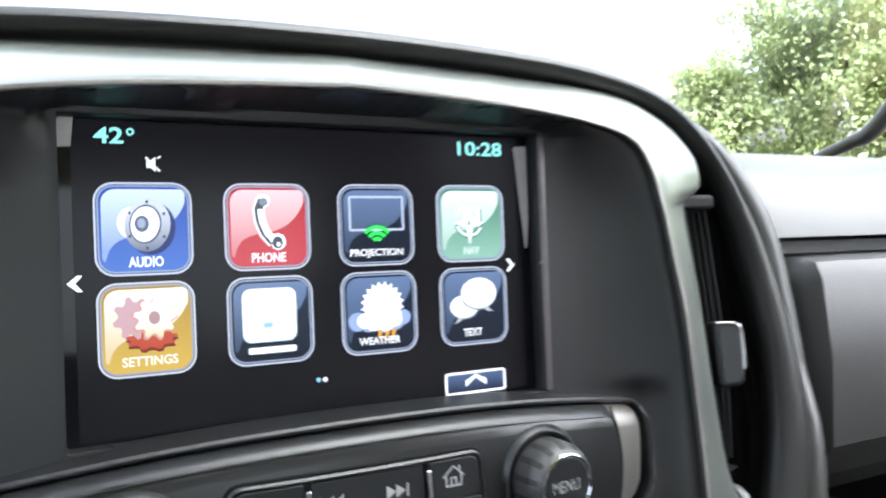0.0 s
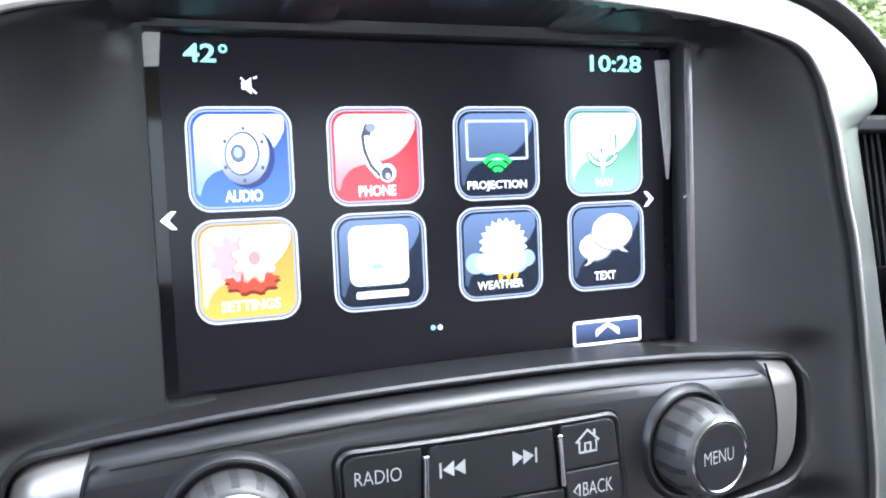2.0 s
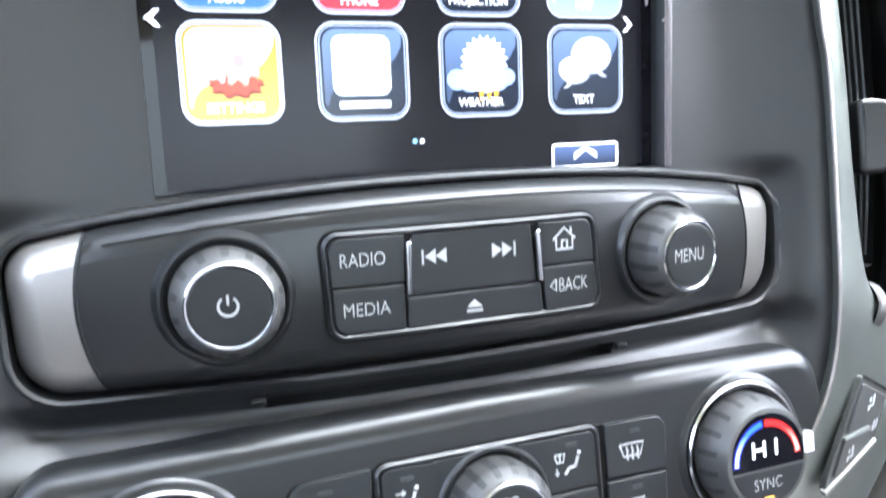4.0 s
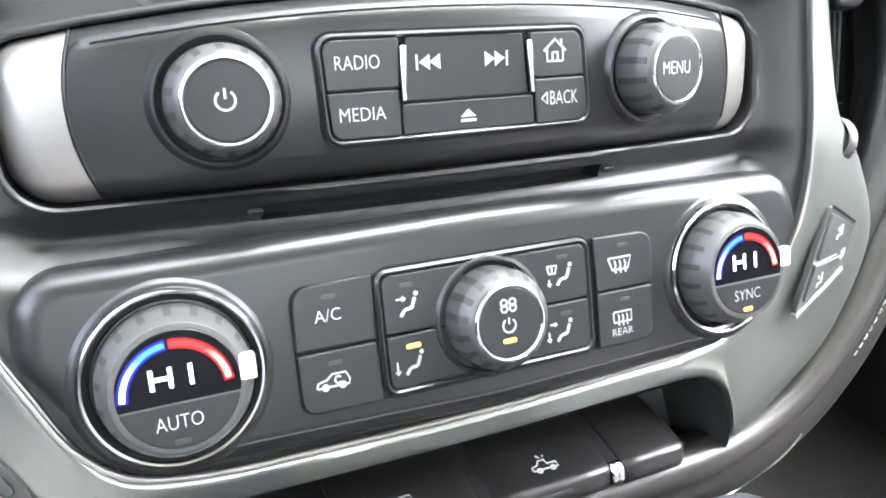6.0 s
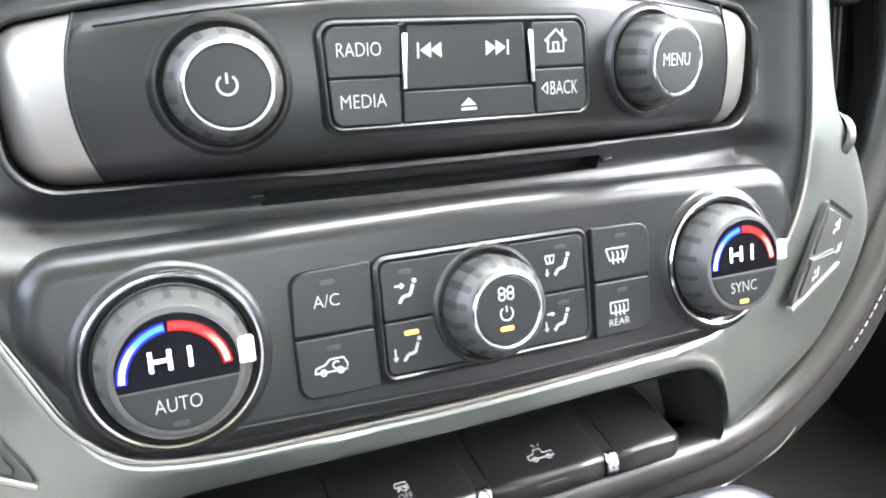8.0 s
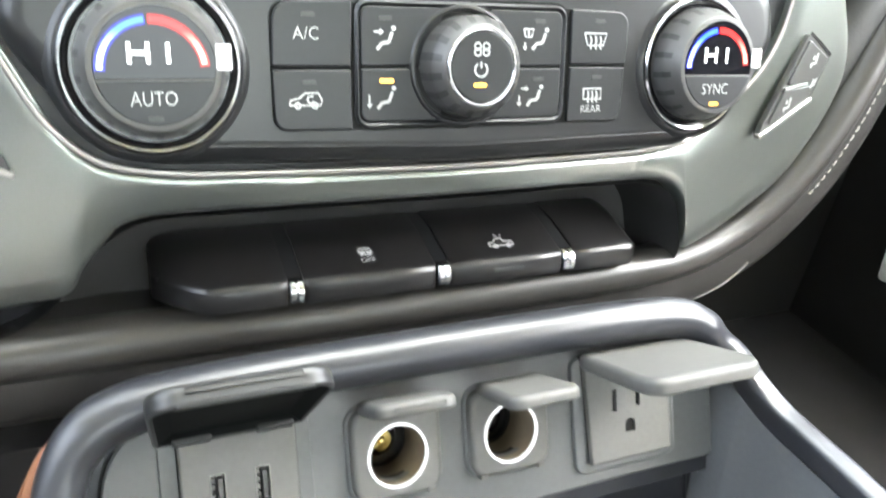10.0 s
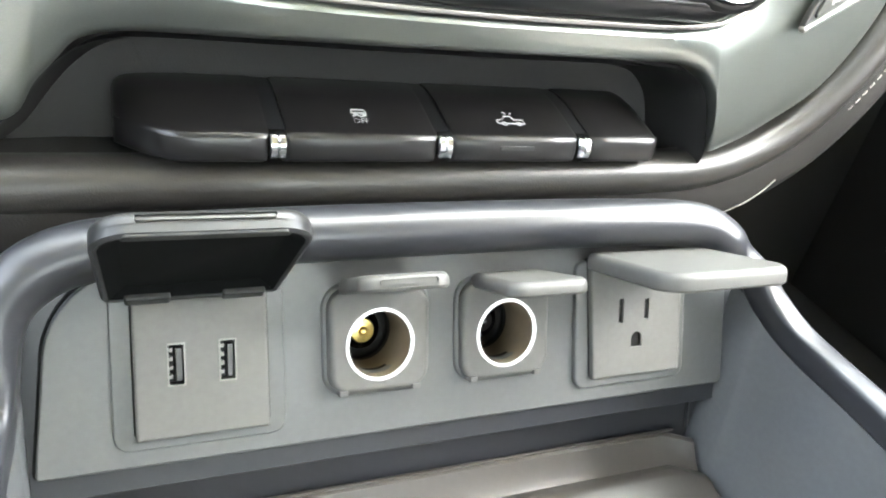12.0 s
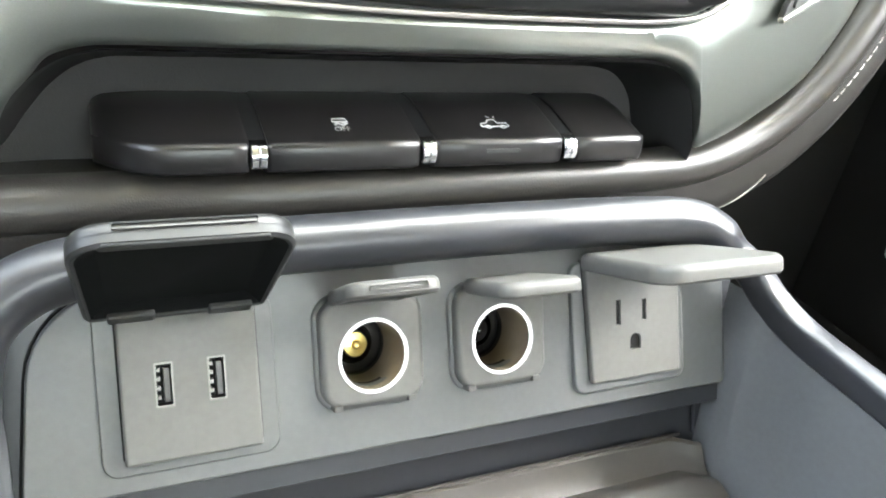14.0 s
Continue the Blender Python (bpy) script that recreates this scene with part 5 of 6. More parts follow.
# ---- leather roll of the lower dashboard ----
roll_path = catmull([Vector(p) for p in ((-330, -18, -275), (-200, -20, -276), (-90, -21, -274), (-20, -21, -273.5), (82, -21, -273), (165, -20, -272), (213, -18, -270), (247, -16, -260), (272, -16, -243), (294, -16, -219), (314, -14, -188), (332, -10, -151), (340, -4, -116), (343, 3, -85), (342, 9, -48))], 10)
lower = thing("lower_dash_pad", (82, -20, -285), "padded brown grey leather roll under the switches", "dashboard", kind="structure")
part("leather_roll", sweep(roll_path, lambda t: ellipse(11.0 - 4 * float(smoothstep(0.84, 0.97, t)), 9.0 - 1.5 * float(smoothstep(0.84, 0.97, t)), 24, 0.9)), LEATHER, lower)


def roll_skin(i, k, y):
    """A point k mm out from the roll's core, square to its line, and y mm ahead of it."""
    d = (roll_path[min(i + 1, len(roll_path) - 1)] - roll_path[i - 1]).normalized()
    return roll_path[i] + Vector((d.z * k, y, -d.x * k))


SKIN = ((6, -7.5), (10, -7.4), (16, -6.6), (21, -5.6), (24, -4.2), (26.5, -0.5), (28.5, 7), (31, 22), (35, 60))


def skin_depth(k):
    return float(np.interp(k, [q[0] for q in SKIN], [q[1] for q in SKIN]))


bm = bmesh.new()
rows = [[bm.verts.new(roll_skin(i, k, y)) for k, y in SKIN] for i in range(4, len(roll_path) - 28)]
for a, b in zip(rows, rows[1:]):
    for i in range(1, len(SKIN)):
        bm.faces.new((a[i - 1], a[i], b[i], b[i - 1]))
part("lower_skin", bm, SKIN_SHADED, lower)
edge_path = catmull([Vector(p) for p in ((343, 2, -90), (341, 8, -45), (336, 13, -8), (322, 18, 22), (302, 22, 44), (272, 26, 58), (236, 30, 66))], 8)
part("dash_edge", sweep(edge_path, lambda t: ellipse(7, 9 - 3 * float(smoothstep(0.35, 0.8, t)), 20)), DASH, lower, "grey skin edge beside the vent")
span = [i for i in range(30, len(roll_path)) if 204 < roll_path[i].x < 250]
drop = [23 + 3.5 * math.sin(math.pi * j / len(span)) - 6 * (j / len(span)) ** 2 for j in range(len(span))]
piping = catmull([roll_skin(i, k, skin_depth(k) - 0.3) for i, k in zip(span, drop)], 3)
part("piping", sweep(piping, ellipse(0.5, 0.5, 10)), SILVER_CAP, lower, "thin bright piping line")
bm = bmesh.new()
near = catmull([roll_skin(i, k + 2.4, skin_depth(k + 2.4) - 0.3) for i, k in list(zip(span, drop))[:9]], 4)
far = catmull([roll_skin(i, 10.5, skin_depth(10.5) - 0.3) for i in range(60, len(roll_path) - 28) if roll_path[i].x > 281], 6)
for line, step in ((near, 5), (far, 8)):
    for i in range(0, len(line) - step, step):
        a, b = line[i], line[i].lerp(line[i + step], 0.62)
        sweep([a, (a + b) / 2 + Vector((0, -0.3, 0)), b], ellipse(0.36, 0.32, 6), bm=bm)
part("stitching", bm, THREAD, lower, "pale thread stitching")
part("dash_underside", box((-160, 8, -330), (250, 60, -276)), CARPET, lower)

# ---- console bin ----
console = thing("centre_console", (86, -60, -420), "slate grey open console bin with rounded rim", "console")
right_arm = [(207, -49, -291), (215, -52, -297), (223.5, -57, -305), (230, -65, -316.5), (233.3, -80, -325), (234.5, -102, -330), (235.5, -125, -335), (237.5, -200, -353), (239.5, -330, -386)]
MID = 86.5
left_arm = [(-64, -330, -390), (-62, -200, -357), (-60.5, -110, -339), (-59, -85, -334.5), (-57.4, -69, -329), (-56.2, -61, -319), (-54.8, -56.5, -307), (-51, -53, -297.5), (-43.5, -50, -290), (-33, -48, -286)]
rim_path = catmull([Vector(p) for p in left_arm + [(-18, -47, -284.5), (20, -46, -283.5), (86, -46, -283), (150, -46, -283.3), (191, -47, -285)] + right_arm], 8)
def rim_section(t):
    """Rounder and wider along the top, narrow at the corners, flat-topped on the arms."""
    d = abs(t - 0.5) * 2
    w = 9.2 - (0.9 if t < 0.5 else 2.6) * float(smoothstep(0.30, 0.42, d)) - 0.3 * float(smoothstep(0.46, 0.6, d))
    return ellipse(w, w * 0.95, 28, 0.85 - 0.42 * float(smoothstep(0.4, 0.6, d)))


part("rim", sweep(rim_path, rim_section, side=Vector((0, -0.6, 0.8))), RIM, console, "satin slate rim")
wall = [p for p in rim_path if p.y < -63]
for name, mt, signs, prof in (("side_wall", BIN, -1, ((4.4, 0), (4.8, -8), (5.2, -20), (5.6, -40), (7, -99))), ("outer_side", DASH_DARK, 1, ((4.6, 0), (5.4, -10), (7.0, -30), (12, -99)))):
    foot = -408 if signs < 0 else -735
    for sgn in (-1, 1):
        bm = bmesh.new()
        line = sorted((p for p in wall if (p.x - MID) * sgn > 0), key=lambda p: -p.y)
        line = [Vector((line[0].x, -46, line[0].z)), *line]
        rows = [[bm.verts.new((p.x + signs * sgn * (dx + (1.6 if sgn < 0 and signs < 0 else 0)), p.y, p.z + dz if dz > -90 else foot)) for dx, dz in prof] for p in line]
        for a, b in zip(rows, rows[1:]):
            for i in range(1, len(prof)):
                bm.faces.new((a[i - 1], a[i], b[i], b[i - 1]))
        part(name, bm, mt, console)
bm = bmesh.new()
rows = [[bm.verts.new((p.x - dx, p.y, p.z + dz)) for dx, dz in ((6.0, 3), (10.5, 1), (14.0, -6), (15.0, -16), (13.6, -28), (9.0, -42))] for p in rim_path if p.x < -42 and p.y < -50]
for a, b in zip(rows, rows[1:]):
    for i in range(1, 6):
        bm.faces.new((a[i - 1], a[i], b[i], b[i - 1]))
part("side_leather", bm, BROWN, console, "saddle brown leather outer side")
bm = bmesh.new()
prof = [(-44.0, -345), (-44.6, -358), (-45.4, -372), (-46.0, -388), (-46, -410)]
rows = [[bm.verts.new((x, y, z)) for y, z in prof] for x in np.linspace(-58, 232, 12)]
for a, b in zip(rows, rows[1:]):
    for i in range(1, len(prof)):
        bm.faces.new((a[i - 1], a[i], b[i], b[i - 1]))
part("lower_wall", bm, RIM, console)
part("corner_edge", sweep(catmull([Vector(p) for p in ((216.5, -46.6, -362), (217.6, -46.8, -372), (219.0, -47.0, -380), (220.4, -47.2, -388))], 5), ellipse(0.8, 0.8, 8)), RIM, console)
part("bin_floor", box((-60, -420, -424), (232, -40, -412)), BIN, console)
mat_ = thing("bin_mat", (86, -80, -411), "brown rubber tray mat with raised edges", "tray mat")
prof = [(-45.5, -390), (-46.4, -388.0), (-48.4, -387.2), (-50.4, -388.2), (-52, -391.5), (-55, -396.5), (-57.5, -398.8), (-60, -398.4), (-62.5, -397.6), (-66, -398.2), (-71, -400.6), (-80, -404.6), (-92, -408.0), (-110, -408.5), (-400, -408.5)]
bm = bmesh.new()
rows = []
for x in [-44, -43, -40, -34] + list(np.linspace(-20, 190, 8)) + [205, 214, 218, 219.5]:
    e = 2.5 * smoothstep(206, 219, x) + 2.5 * smoothstep(-34, -44, x)
    rows.append([bm.verts.new((x, y - e * 2, z - e)) for y, z in prof])
for a, b in zip(rows, rows[1:]):
    for i in range(1, len(prof)):
        bm.faces.new((a[i - 1], a[i], b[i], b[i - 1]))
part("mat", bm, MAT, mat_)
part("lip_bead", sweep([Vector((x, -48.6, -386.9)) for x in np.linspace(-40, 211, 12)], ellipse(0.9, 0.7, 10)), MAT, mat_)

# ---- socket panel ----
def S(u, v, n):
    """The plane of the raised plates' faces, 4.4 mm proud of the panel."""
    return on_sockets(u, v, n - 4.4)


SP = tilted(-47.0, -325.0, 0.28)
sockets = thing("socket_panel", (86, -58, -355), "grey plastic socket panel at the front of the bin", "socket panel")
po = rpoly([(-47.6, -358), (-41.2, -296.0), (86, -295.0), (222, -296.5), (223.6, -358)], [1.5, 27, 0, 13, 2.5], 8)
hole1, hole2 = circle(62, -323.8, 12.2, 56), circle(112, -324.2, 12.2, 56)
part("face", slab(po, -3, 0, SP, 0.8, 3, holes=[hole1, hole2]), PANEL, sockets)
part("latch_slot", slab(rrect(64, 96, -296.0, -294.2, 0.6), -1, 0.5, SP, 0.2, 2), SLOT_BLACK, sockets)
part("shadow_gap", slab(inset(po, -1.0), -5, -3.2, SP, 0.3, 1, holes=[hole1, hole2]), SLOT_BLACK, sockets)
part("front_wall", slab(inset(po, -9), -8, -4.6, SP, 0.3, 1, holes=[circle(62, -323.8, 13, 40), circle(112, -324.2, 13, 40)]), RIM, console)


def lid(owner, x0, x1, hinge, way, length, thick=3.4, side_mat=None, inner=None, corner=5.0, deep=2.2, slope=0.6, taper=1.5, hinge_mat=None, slot=True):
    """A hinged cover standing open: shallow tray with a lip; a dark plate paints the finger notch's shade."""
    at = framed(hinge, (1, 0, 0), way)
    w0, w1 = x0 - hinge[0], x1 - hinge[0]
    o = rpoly([(w0 + taper, 0), (w1 - taper, 0), (w1, length), (w0, length)], [max(2, taper), max(2, taper), corner, corner], 8)
    under = framed(hinge, (-1, 0, 0), way)
    flip = [(-u, v) for u, v in o]
    ld = part("lid", slab(flip, 0, thick, under, min(2.6, thick * 0.6), 5, back=True), side_mat, owner, "hinged cover standing open")
    part("lid_lip", band(o, inset(o, 2.2), -0.5, deep, at, 0.9), hinge_mat or side_mat, ld)
    bm = bmesh.new()
    loops = [[bm.verts.new(at(u, v, n)) for u, v in inset(o, d)] for d, n in ((2.0, deep - 0.4), (2.8, deep - 1.0), (2.8 + slope, 0.5), (3.4 + slope, 0.2))]
    for a, b in zip(loops, loops[1:]):
        for i in range(len(o)):
            bm.faces.new((a[i - 1], a[i], b[i], b[i - 1]))
    bm.faces.new(loops[-1])
    part("lid_inside", bm, inner or LID_INNER, ld)
    m = (w0 + w1) / 2
    q = (w1 - w0) * 0.30
    notch = framed(Vector(hinge) + Vector(way).normalized() * length, (-1, 0, 0), -Vector((1, 0, 0)).cross(Vector(way).normalized()))
    m = -m
    if slot:
        part("notch_shade", slab(rpoly([(m - q, thick * 0.22), (m + q, thick * 0.22), (m + q, thick * 0.56), (m - q, thick * 0.56)], 0.4), -0.6, 0.08, notch, 0.03, 1), NOTCH, ld)
    if hinge_mat:
        part("grip_tab", slab(rpoly([(-m - q * 1.25, length - 3.2), (-m + q * 1.25, length - 3.2), (-m + q * 1.15, length - 0.3), (-m - q * 1.15, length - 0.3)], 1.0), deep - 1.5, deep + 0.2, at, 0.5, 3), hinge_mat, ld)
        for f in (0.27, 0.76):
            hx = w0 + (w1 - w0) * f
            part("hinge", slab(rrect(hx - 6.5, hx + 6.5, -1.6, 3.4, 0.8), 0.2, 3.6, at, 0.8, 3), LID_HINGE_SHADE, ld)
        part("hinge_bar", sweep([at(w0 + (w1 - w0) * f, -0.6, 1.8) for f in (0.2, 0.5, 0.85)], ellipse(1.1, 1.1, 12)), LID_HINGE_SHADE, ld)
    else:
        for hx in (w0 + (w1 - w0) * 0.24, w0 + (w1 - w0) * 0.80):
            part("hinge", sweep([at(hx - 4, 0.4, -0.6), at(hx, 0.4, -0.6), at(hx + 4, 0.4, -0.6)], ellipse(1.9, 1.9, 12)), LID_HINGE_SHADE, ld)
    return ld


usb = thing("usb_outlet", (2, -58, -348), "grey twin usb outlet with its cover lifted", "usb outlet")
uo = rpoly([(-24.6, -350), (29.2, -350), (28.4, -300.5), (-24.6, -300.5)], [5, 5, 2, 2], 5)
ports = [rrect(-8.4, -3.0, -330.6, -317.2, 0.4, 2), rrect(7.4, 12.8, -330.6, -317.2, 0.4, 2)]
part("base_plate", slab([(u * 1.015, v - 2.4) for u, v in uo], -0.5, 0.9, SP, 0.5, 3), PANEL, usb)
ro_ = rpoly([(-18.4, -347.4), (23.4, -347.4), (22.9, -299.5), (-18.4, -299.5)], 1.0, 3)
part("raised_plate", slab(ro_, -4.5, 0, on_sockets, 1.0, 3, holes=ports), PLATE, usb)
# black line painted at the plate's foot for its contact shadow
part("plate_shade", band(inset(ro_, -0.6), inset(ro_, 0.1), -0.5, 1.0, SP, 0.02), SLOT_BLACK, usb)
for x0 in (-8.4, 7.4):
    pt = part("port", band(rrect(x0 - 0.1, x0 + 5.5, -330.7, -317.1, 0.4, 2), rrect(x0 + 0.5, x0 + 4.9, -330.1, -317.7, 0.3, 2), -4, 0.15, on_sockets, 0.1), STEEL, usb, "steel port rim")
    part("port_bed", slab(rrect(x0 + 0.4, x0 + 5.0, -330.2, -317.6, 0.2, 2), -4.4, -3.0, on_sockets, 0.1, 1), SLOT_BLACK, pt)
    part("tongue", slab(rrect(x0 + 2.6, x0 + 4.5, -329.4, -319.0, 0.2, 2), -4, -0.7, on_sockets, 0.2, 1), KNOB, pt)
    bm = bmesh.new()
    for j in range(4):
        slab(rrect(x0 + 0.7, x0 + 1.7, -328.6 + j * 2.8, -327.4 + j * 2.8, 0.1, 1), -4, -1.2, on_sockets, 0.1, 1, bm=bm)
    part("contact", bm, STEEL, pt)
lid(usb, -29.3, 28.2, (0, -49.5, -298.5), (0, -36, 36.5), 51, 4.2, LID_DARK, corner=10, deep=3.0, slope=3.4, taper=3.0, hinge_mat=LID_HINGE_SHADE)


def power_socket(cu, cv, tip, lit):
    ps = thing("power_socket", S(cu, cv - 17, 0), "round twelve volt power socket with white ring and open cover", "power socket", "power sockets")
    o = rpoly([(cu - 18.2, cv - 16.4), (cu + 18.4, cv - 16.8), (cu + 18.4, cv + 19.4), (cu - 18.6, cv + 19.6)], 7.0, 7)
    part("flange", slab(inset(o, -1.6), 0, 1.4, S, 1.2, 3, holes=[circle(cu, cv, 12.0, 56)]), PANEL, ps)
    part("block", slab(o, 0, 5.2, S, 2.2, 5, holes=[circle(cu, cv, 12.0, 56)]), PLATE, ps)
    # the ring's white comes from emission in its material
    part("white_ring", lathe([(12.7, 4.8), (12.6, 5.5), (12.4, 5.7), (11.8, 5.7), (11.5, 5.5), (11.4, 2.0)], cu, cv, S, 56, cap=False), glow("ring_white", (1.0, 1.0, 1.0), 0.55), ps, "pale ring with its own glow")
    part("barrel", lathe([(11.5, 5.0), (11.2, 0.0), (11.0, -16.0)], cu, cv, S, 56, cap=False), TAN, ps, "tan socket lining")
    part("barrel_end", lathe([(11.1, -16.0), (11.0, -34.0), (9.5, -36)], cu, cv, S, 48), SLOT_BLACK, ps)
    part("end_ring", lathe([(11.0, -18.5), (7.4, -18.5), (7.4, -30)], cu, cv, S, 40, cap=False), GLOSS_BLACK, ps)
    # unlit contact: the barrel's darkness is put into its colour
    part("contact", lathe([(4.9, -30), (4.9, -16.4), (4.3, -15.4), (1.8, -15.1), (1.5, -13.2), (0.5, -12.7)], cu, cv, S, 28), BRASS if lit else GLOSS_BLACK, ps, "brass centre contact" if lit else "centre contact blackened for the dark inside")
    for x in (cu - 13.4, cu + 13.4):
        part("catch", slab(rrect(x - 1.6, x + 1.6, cv - 17.0, cv - 14.8, 0.5), 0, 5.8, S, 0.4, 2), PLATE, ps)
    h = S(cu, cv + 18.8, 4.0)
    t = Vector(tip)
    way = (0, t.y - h.y, t.z - h.z)
    # underside darkened in colour, as it lies in shadow
    lid(ps, cu - 16.6, cu + 15.2, tuple(h), way, Vector(way).length, 4.2, LID_GREY, LID_HINGE_SHADE, 6, deep=1.2, slot=lit)


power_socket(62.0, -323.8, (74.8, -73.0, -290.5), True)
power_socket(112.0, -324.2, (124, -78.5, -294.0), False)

outlet = thing("mains_outlet", (168, -60, -349), "grey three pin mains outlet with its cover lifted", "power outlet")
oo = rpoly([(142.5, -349.6), (196, -349.6), (194.5, -299), (141, -299)], [5, 5, 2, 4], 5)
part("base_plate", slab([(u + 0.02 * (u - 10), v - 2.4) for u, v in oo], -0.5, 2.0, SP, 1.0, 3), PANEL, outlet)
pins = [rrect(163.4, 165.6, -325.2, -315.6, 0.2, 1), rrect(176.0, 178.2, -324.4, -316.4, 0.2, 1), rpoly([(170.0, -335.4), (175.4, -335.4), (175.4, -329.2), (170.0, -329.2)], [0.3, 0.3, 2.6, 2.6], 5)]
part("raised_plate", slab(rpoly([(152, -347), (195.4, -347), (194.4, -301), (149, -301)], 1.2, 3), -4.5, 0, on_sockets, 1.0, 3, holes=pins), PLATE, outlet)
# contact shadow round the outlet plate, drawn as a black band
part("plate_shade", band(inset(rpoly([(152, -347), (195.4, -347), (194.4, -301), (149, -301)], 1.2, 3), -0.6), inset(rpoly([(152, -347), (195.4, -347), (194.4, -301), (149, -301)], 1.2, 3), 0.1), -0.5, 2.1, SP, 0.02), SLOT_BLACK, outlet)
# shallow black bed puts the shade of deep pin holes in colour
part("pin_bed", slab(rrect(160, 181, -338, -313, 0.5), -4.6, -1.2, on_sockets, 0.1, 1), SLOT_BLACK, outlet)
lid(outlet, 141.5, 199.0, (168, -49.5, -299.0), (0, -48, 13.0), 50, 5.0, LID_GREY, LID_GREY, 10, deep=1.6, slot=False)

# ---- vents beside the trim ----
def vent(flip):
    def mx_(x):
        return 2 * CX - x if flip else x
    vt = thing("air_vent", (mx_(272), 0, -120), "tall black air vent with upright slats", "air vent", "air vents")
    def p(x, y, z):
        return Vector((mx_(x), y, z))
    well = bmesh.new()
    front = [(262, 0, 18), (292, 8, 17), (294, 2, -20), (292, -4, -70), (284, -12, -122), (264, -20, -122), (260, -14, -70), (261, -8, -20)]
    a = [well.verts.new(p(x, y, z)) for x, y, z in front]
    b = [well.verts.new(p(x, 45, z)) for x, y, z in front]
    for i in range(8):
        well.faces.new((a[i - 1], a[i], b[i], b[i - 1]))
    well.faces.new(b)
    part("vent_well", well, SLOT_BLACK, vt)
    for j in range(4):
        x = 267 + j * 6.4
        y0 = 2 + j * 2.2
        line = catmull([p(x, y0 + 1, 4), p(x + 0.5, y0 - 2, -20), p(x - 0.5, y0 - 9, -70), p(x - 2 - j, y0 - 14, -118)], 6)
        part("slat", sweep(line, [(5, 0.7), (-14, 0.9), (-14, -0.9), (5, -0.7), (5.8, 0)]), FASCIA, vt)
    part("vent_cap", slab(rrect(mx_(284) if flip else 260, mx_(260) if flip else 284, 4.5, 12.0, 2.5), -16, 5, on_screen, 2.0, 4), SLOT_BLACK, vt, "dark cap above the slats")
    wheel = lathe([(9.5, -3), (10.2, -2), (10.2, 2), (9.5, 3)], 0, 0, framed(p(270, -20, -137), (0, 1, 0.15), (0.3, 0, 1)), 40, wave=lambda j, a: 0.1 * math.cos(20 * a))
    part("thumb_wheel", wheel, KNOB, vt, "ribbed grey thumb wheel")
    plane = framed(p(271 if not flip else 293, -8, -56), (1, -0.4, 0), (0, 0.12, 1))
    tb = part("vent_tab", slab(rpoly([(0, -26), (12.5, -26), (14.5, 5), (0, 5)], [2.5, 5, 4, 2], 6), 0, 9, plane, 2.4, 5), FASCIA_SATIN, vt, "dark rounded vent slider")
    # silver bead paints the highlight along the slider's top and right edge
    part("tab_edge", sweep(catmull([plane(u, v, 8.3) for u, v in ((2, 4.2), (7, 4.2), (11.2, 3.6), (13.4, 0.6), (13.4, -8), (12.6, -18))], 5), ellipse(0.7, 0.7, 10)), SILVER_SATIN, tb, "bright silver edge as painted highlight")


vent(False)
vent(True)

# ---- dark hood band above and beside ----
hood_pts = [(82, -18, 66.5), (150, -14, 66.2), (200, -9, 64), (242, -3, 57.5), (271, 1, 43.5), (294, 3, 20), (310, 0, -15), (321, -5, -65), (324, -8, -110), (316, -9, -150), (298, -8, -190)]
hood_path = catmull([Vector((2 * CX - x, y, z)) for x, y, z in hood_pts[:0:-1]] + [Vector(p) for p in hood_pts], 10)
hood = thing("stack_hood", (82, 0, 60), "dark soft padded hood arching over the screen", "dashboard", kind="structure")
part("padded_band", sweep(hood_path, lambda t: ellipse(9, 4.8 + 8.5 * float(smoothstep(0.24, 0.44, abs(t - 0.5))), 18), side=Vector((0, -1, 0))), DASH_DARK, hood)
bm = bmesh.new()
rows = []
for q in hood_path:
    c = Vector((CX, q.y, -60))
    d = (q - c).normalized()
    rows.append([bm.verts.new(q + Vector((0, 6, 0))), bm.verts.new(q + d * 2.5 + Vector((0, 40, 0))), bm.verts.new(q + d * 4 + Vector((0, 130, 0)))])
for a, b in zip(rows, rows[1:]):
    for i in (1, 2):
        bm.faces.new((a[i - 1], a[i], b[i], b[i - 1]))
part("hood_top", bm, DASH_DARK, hood)

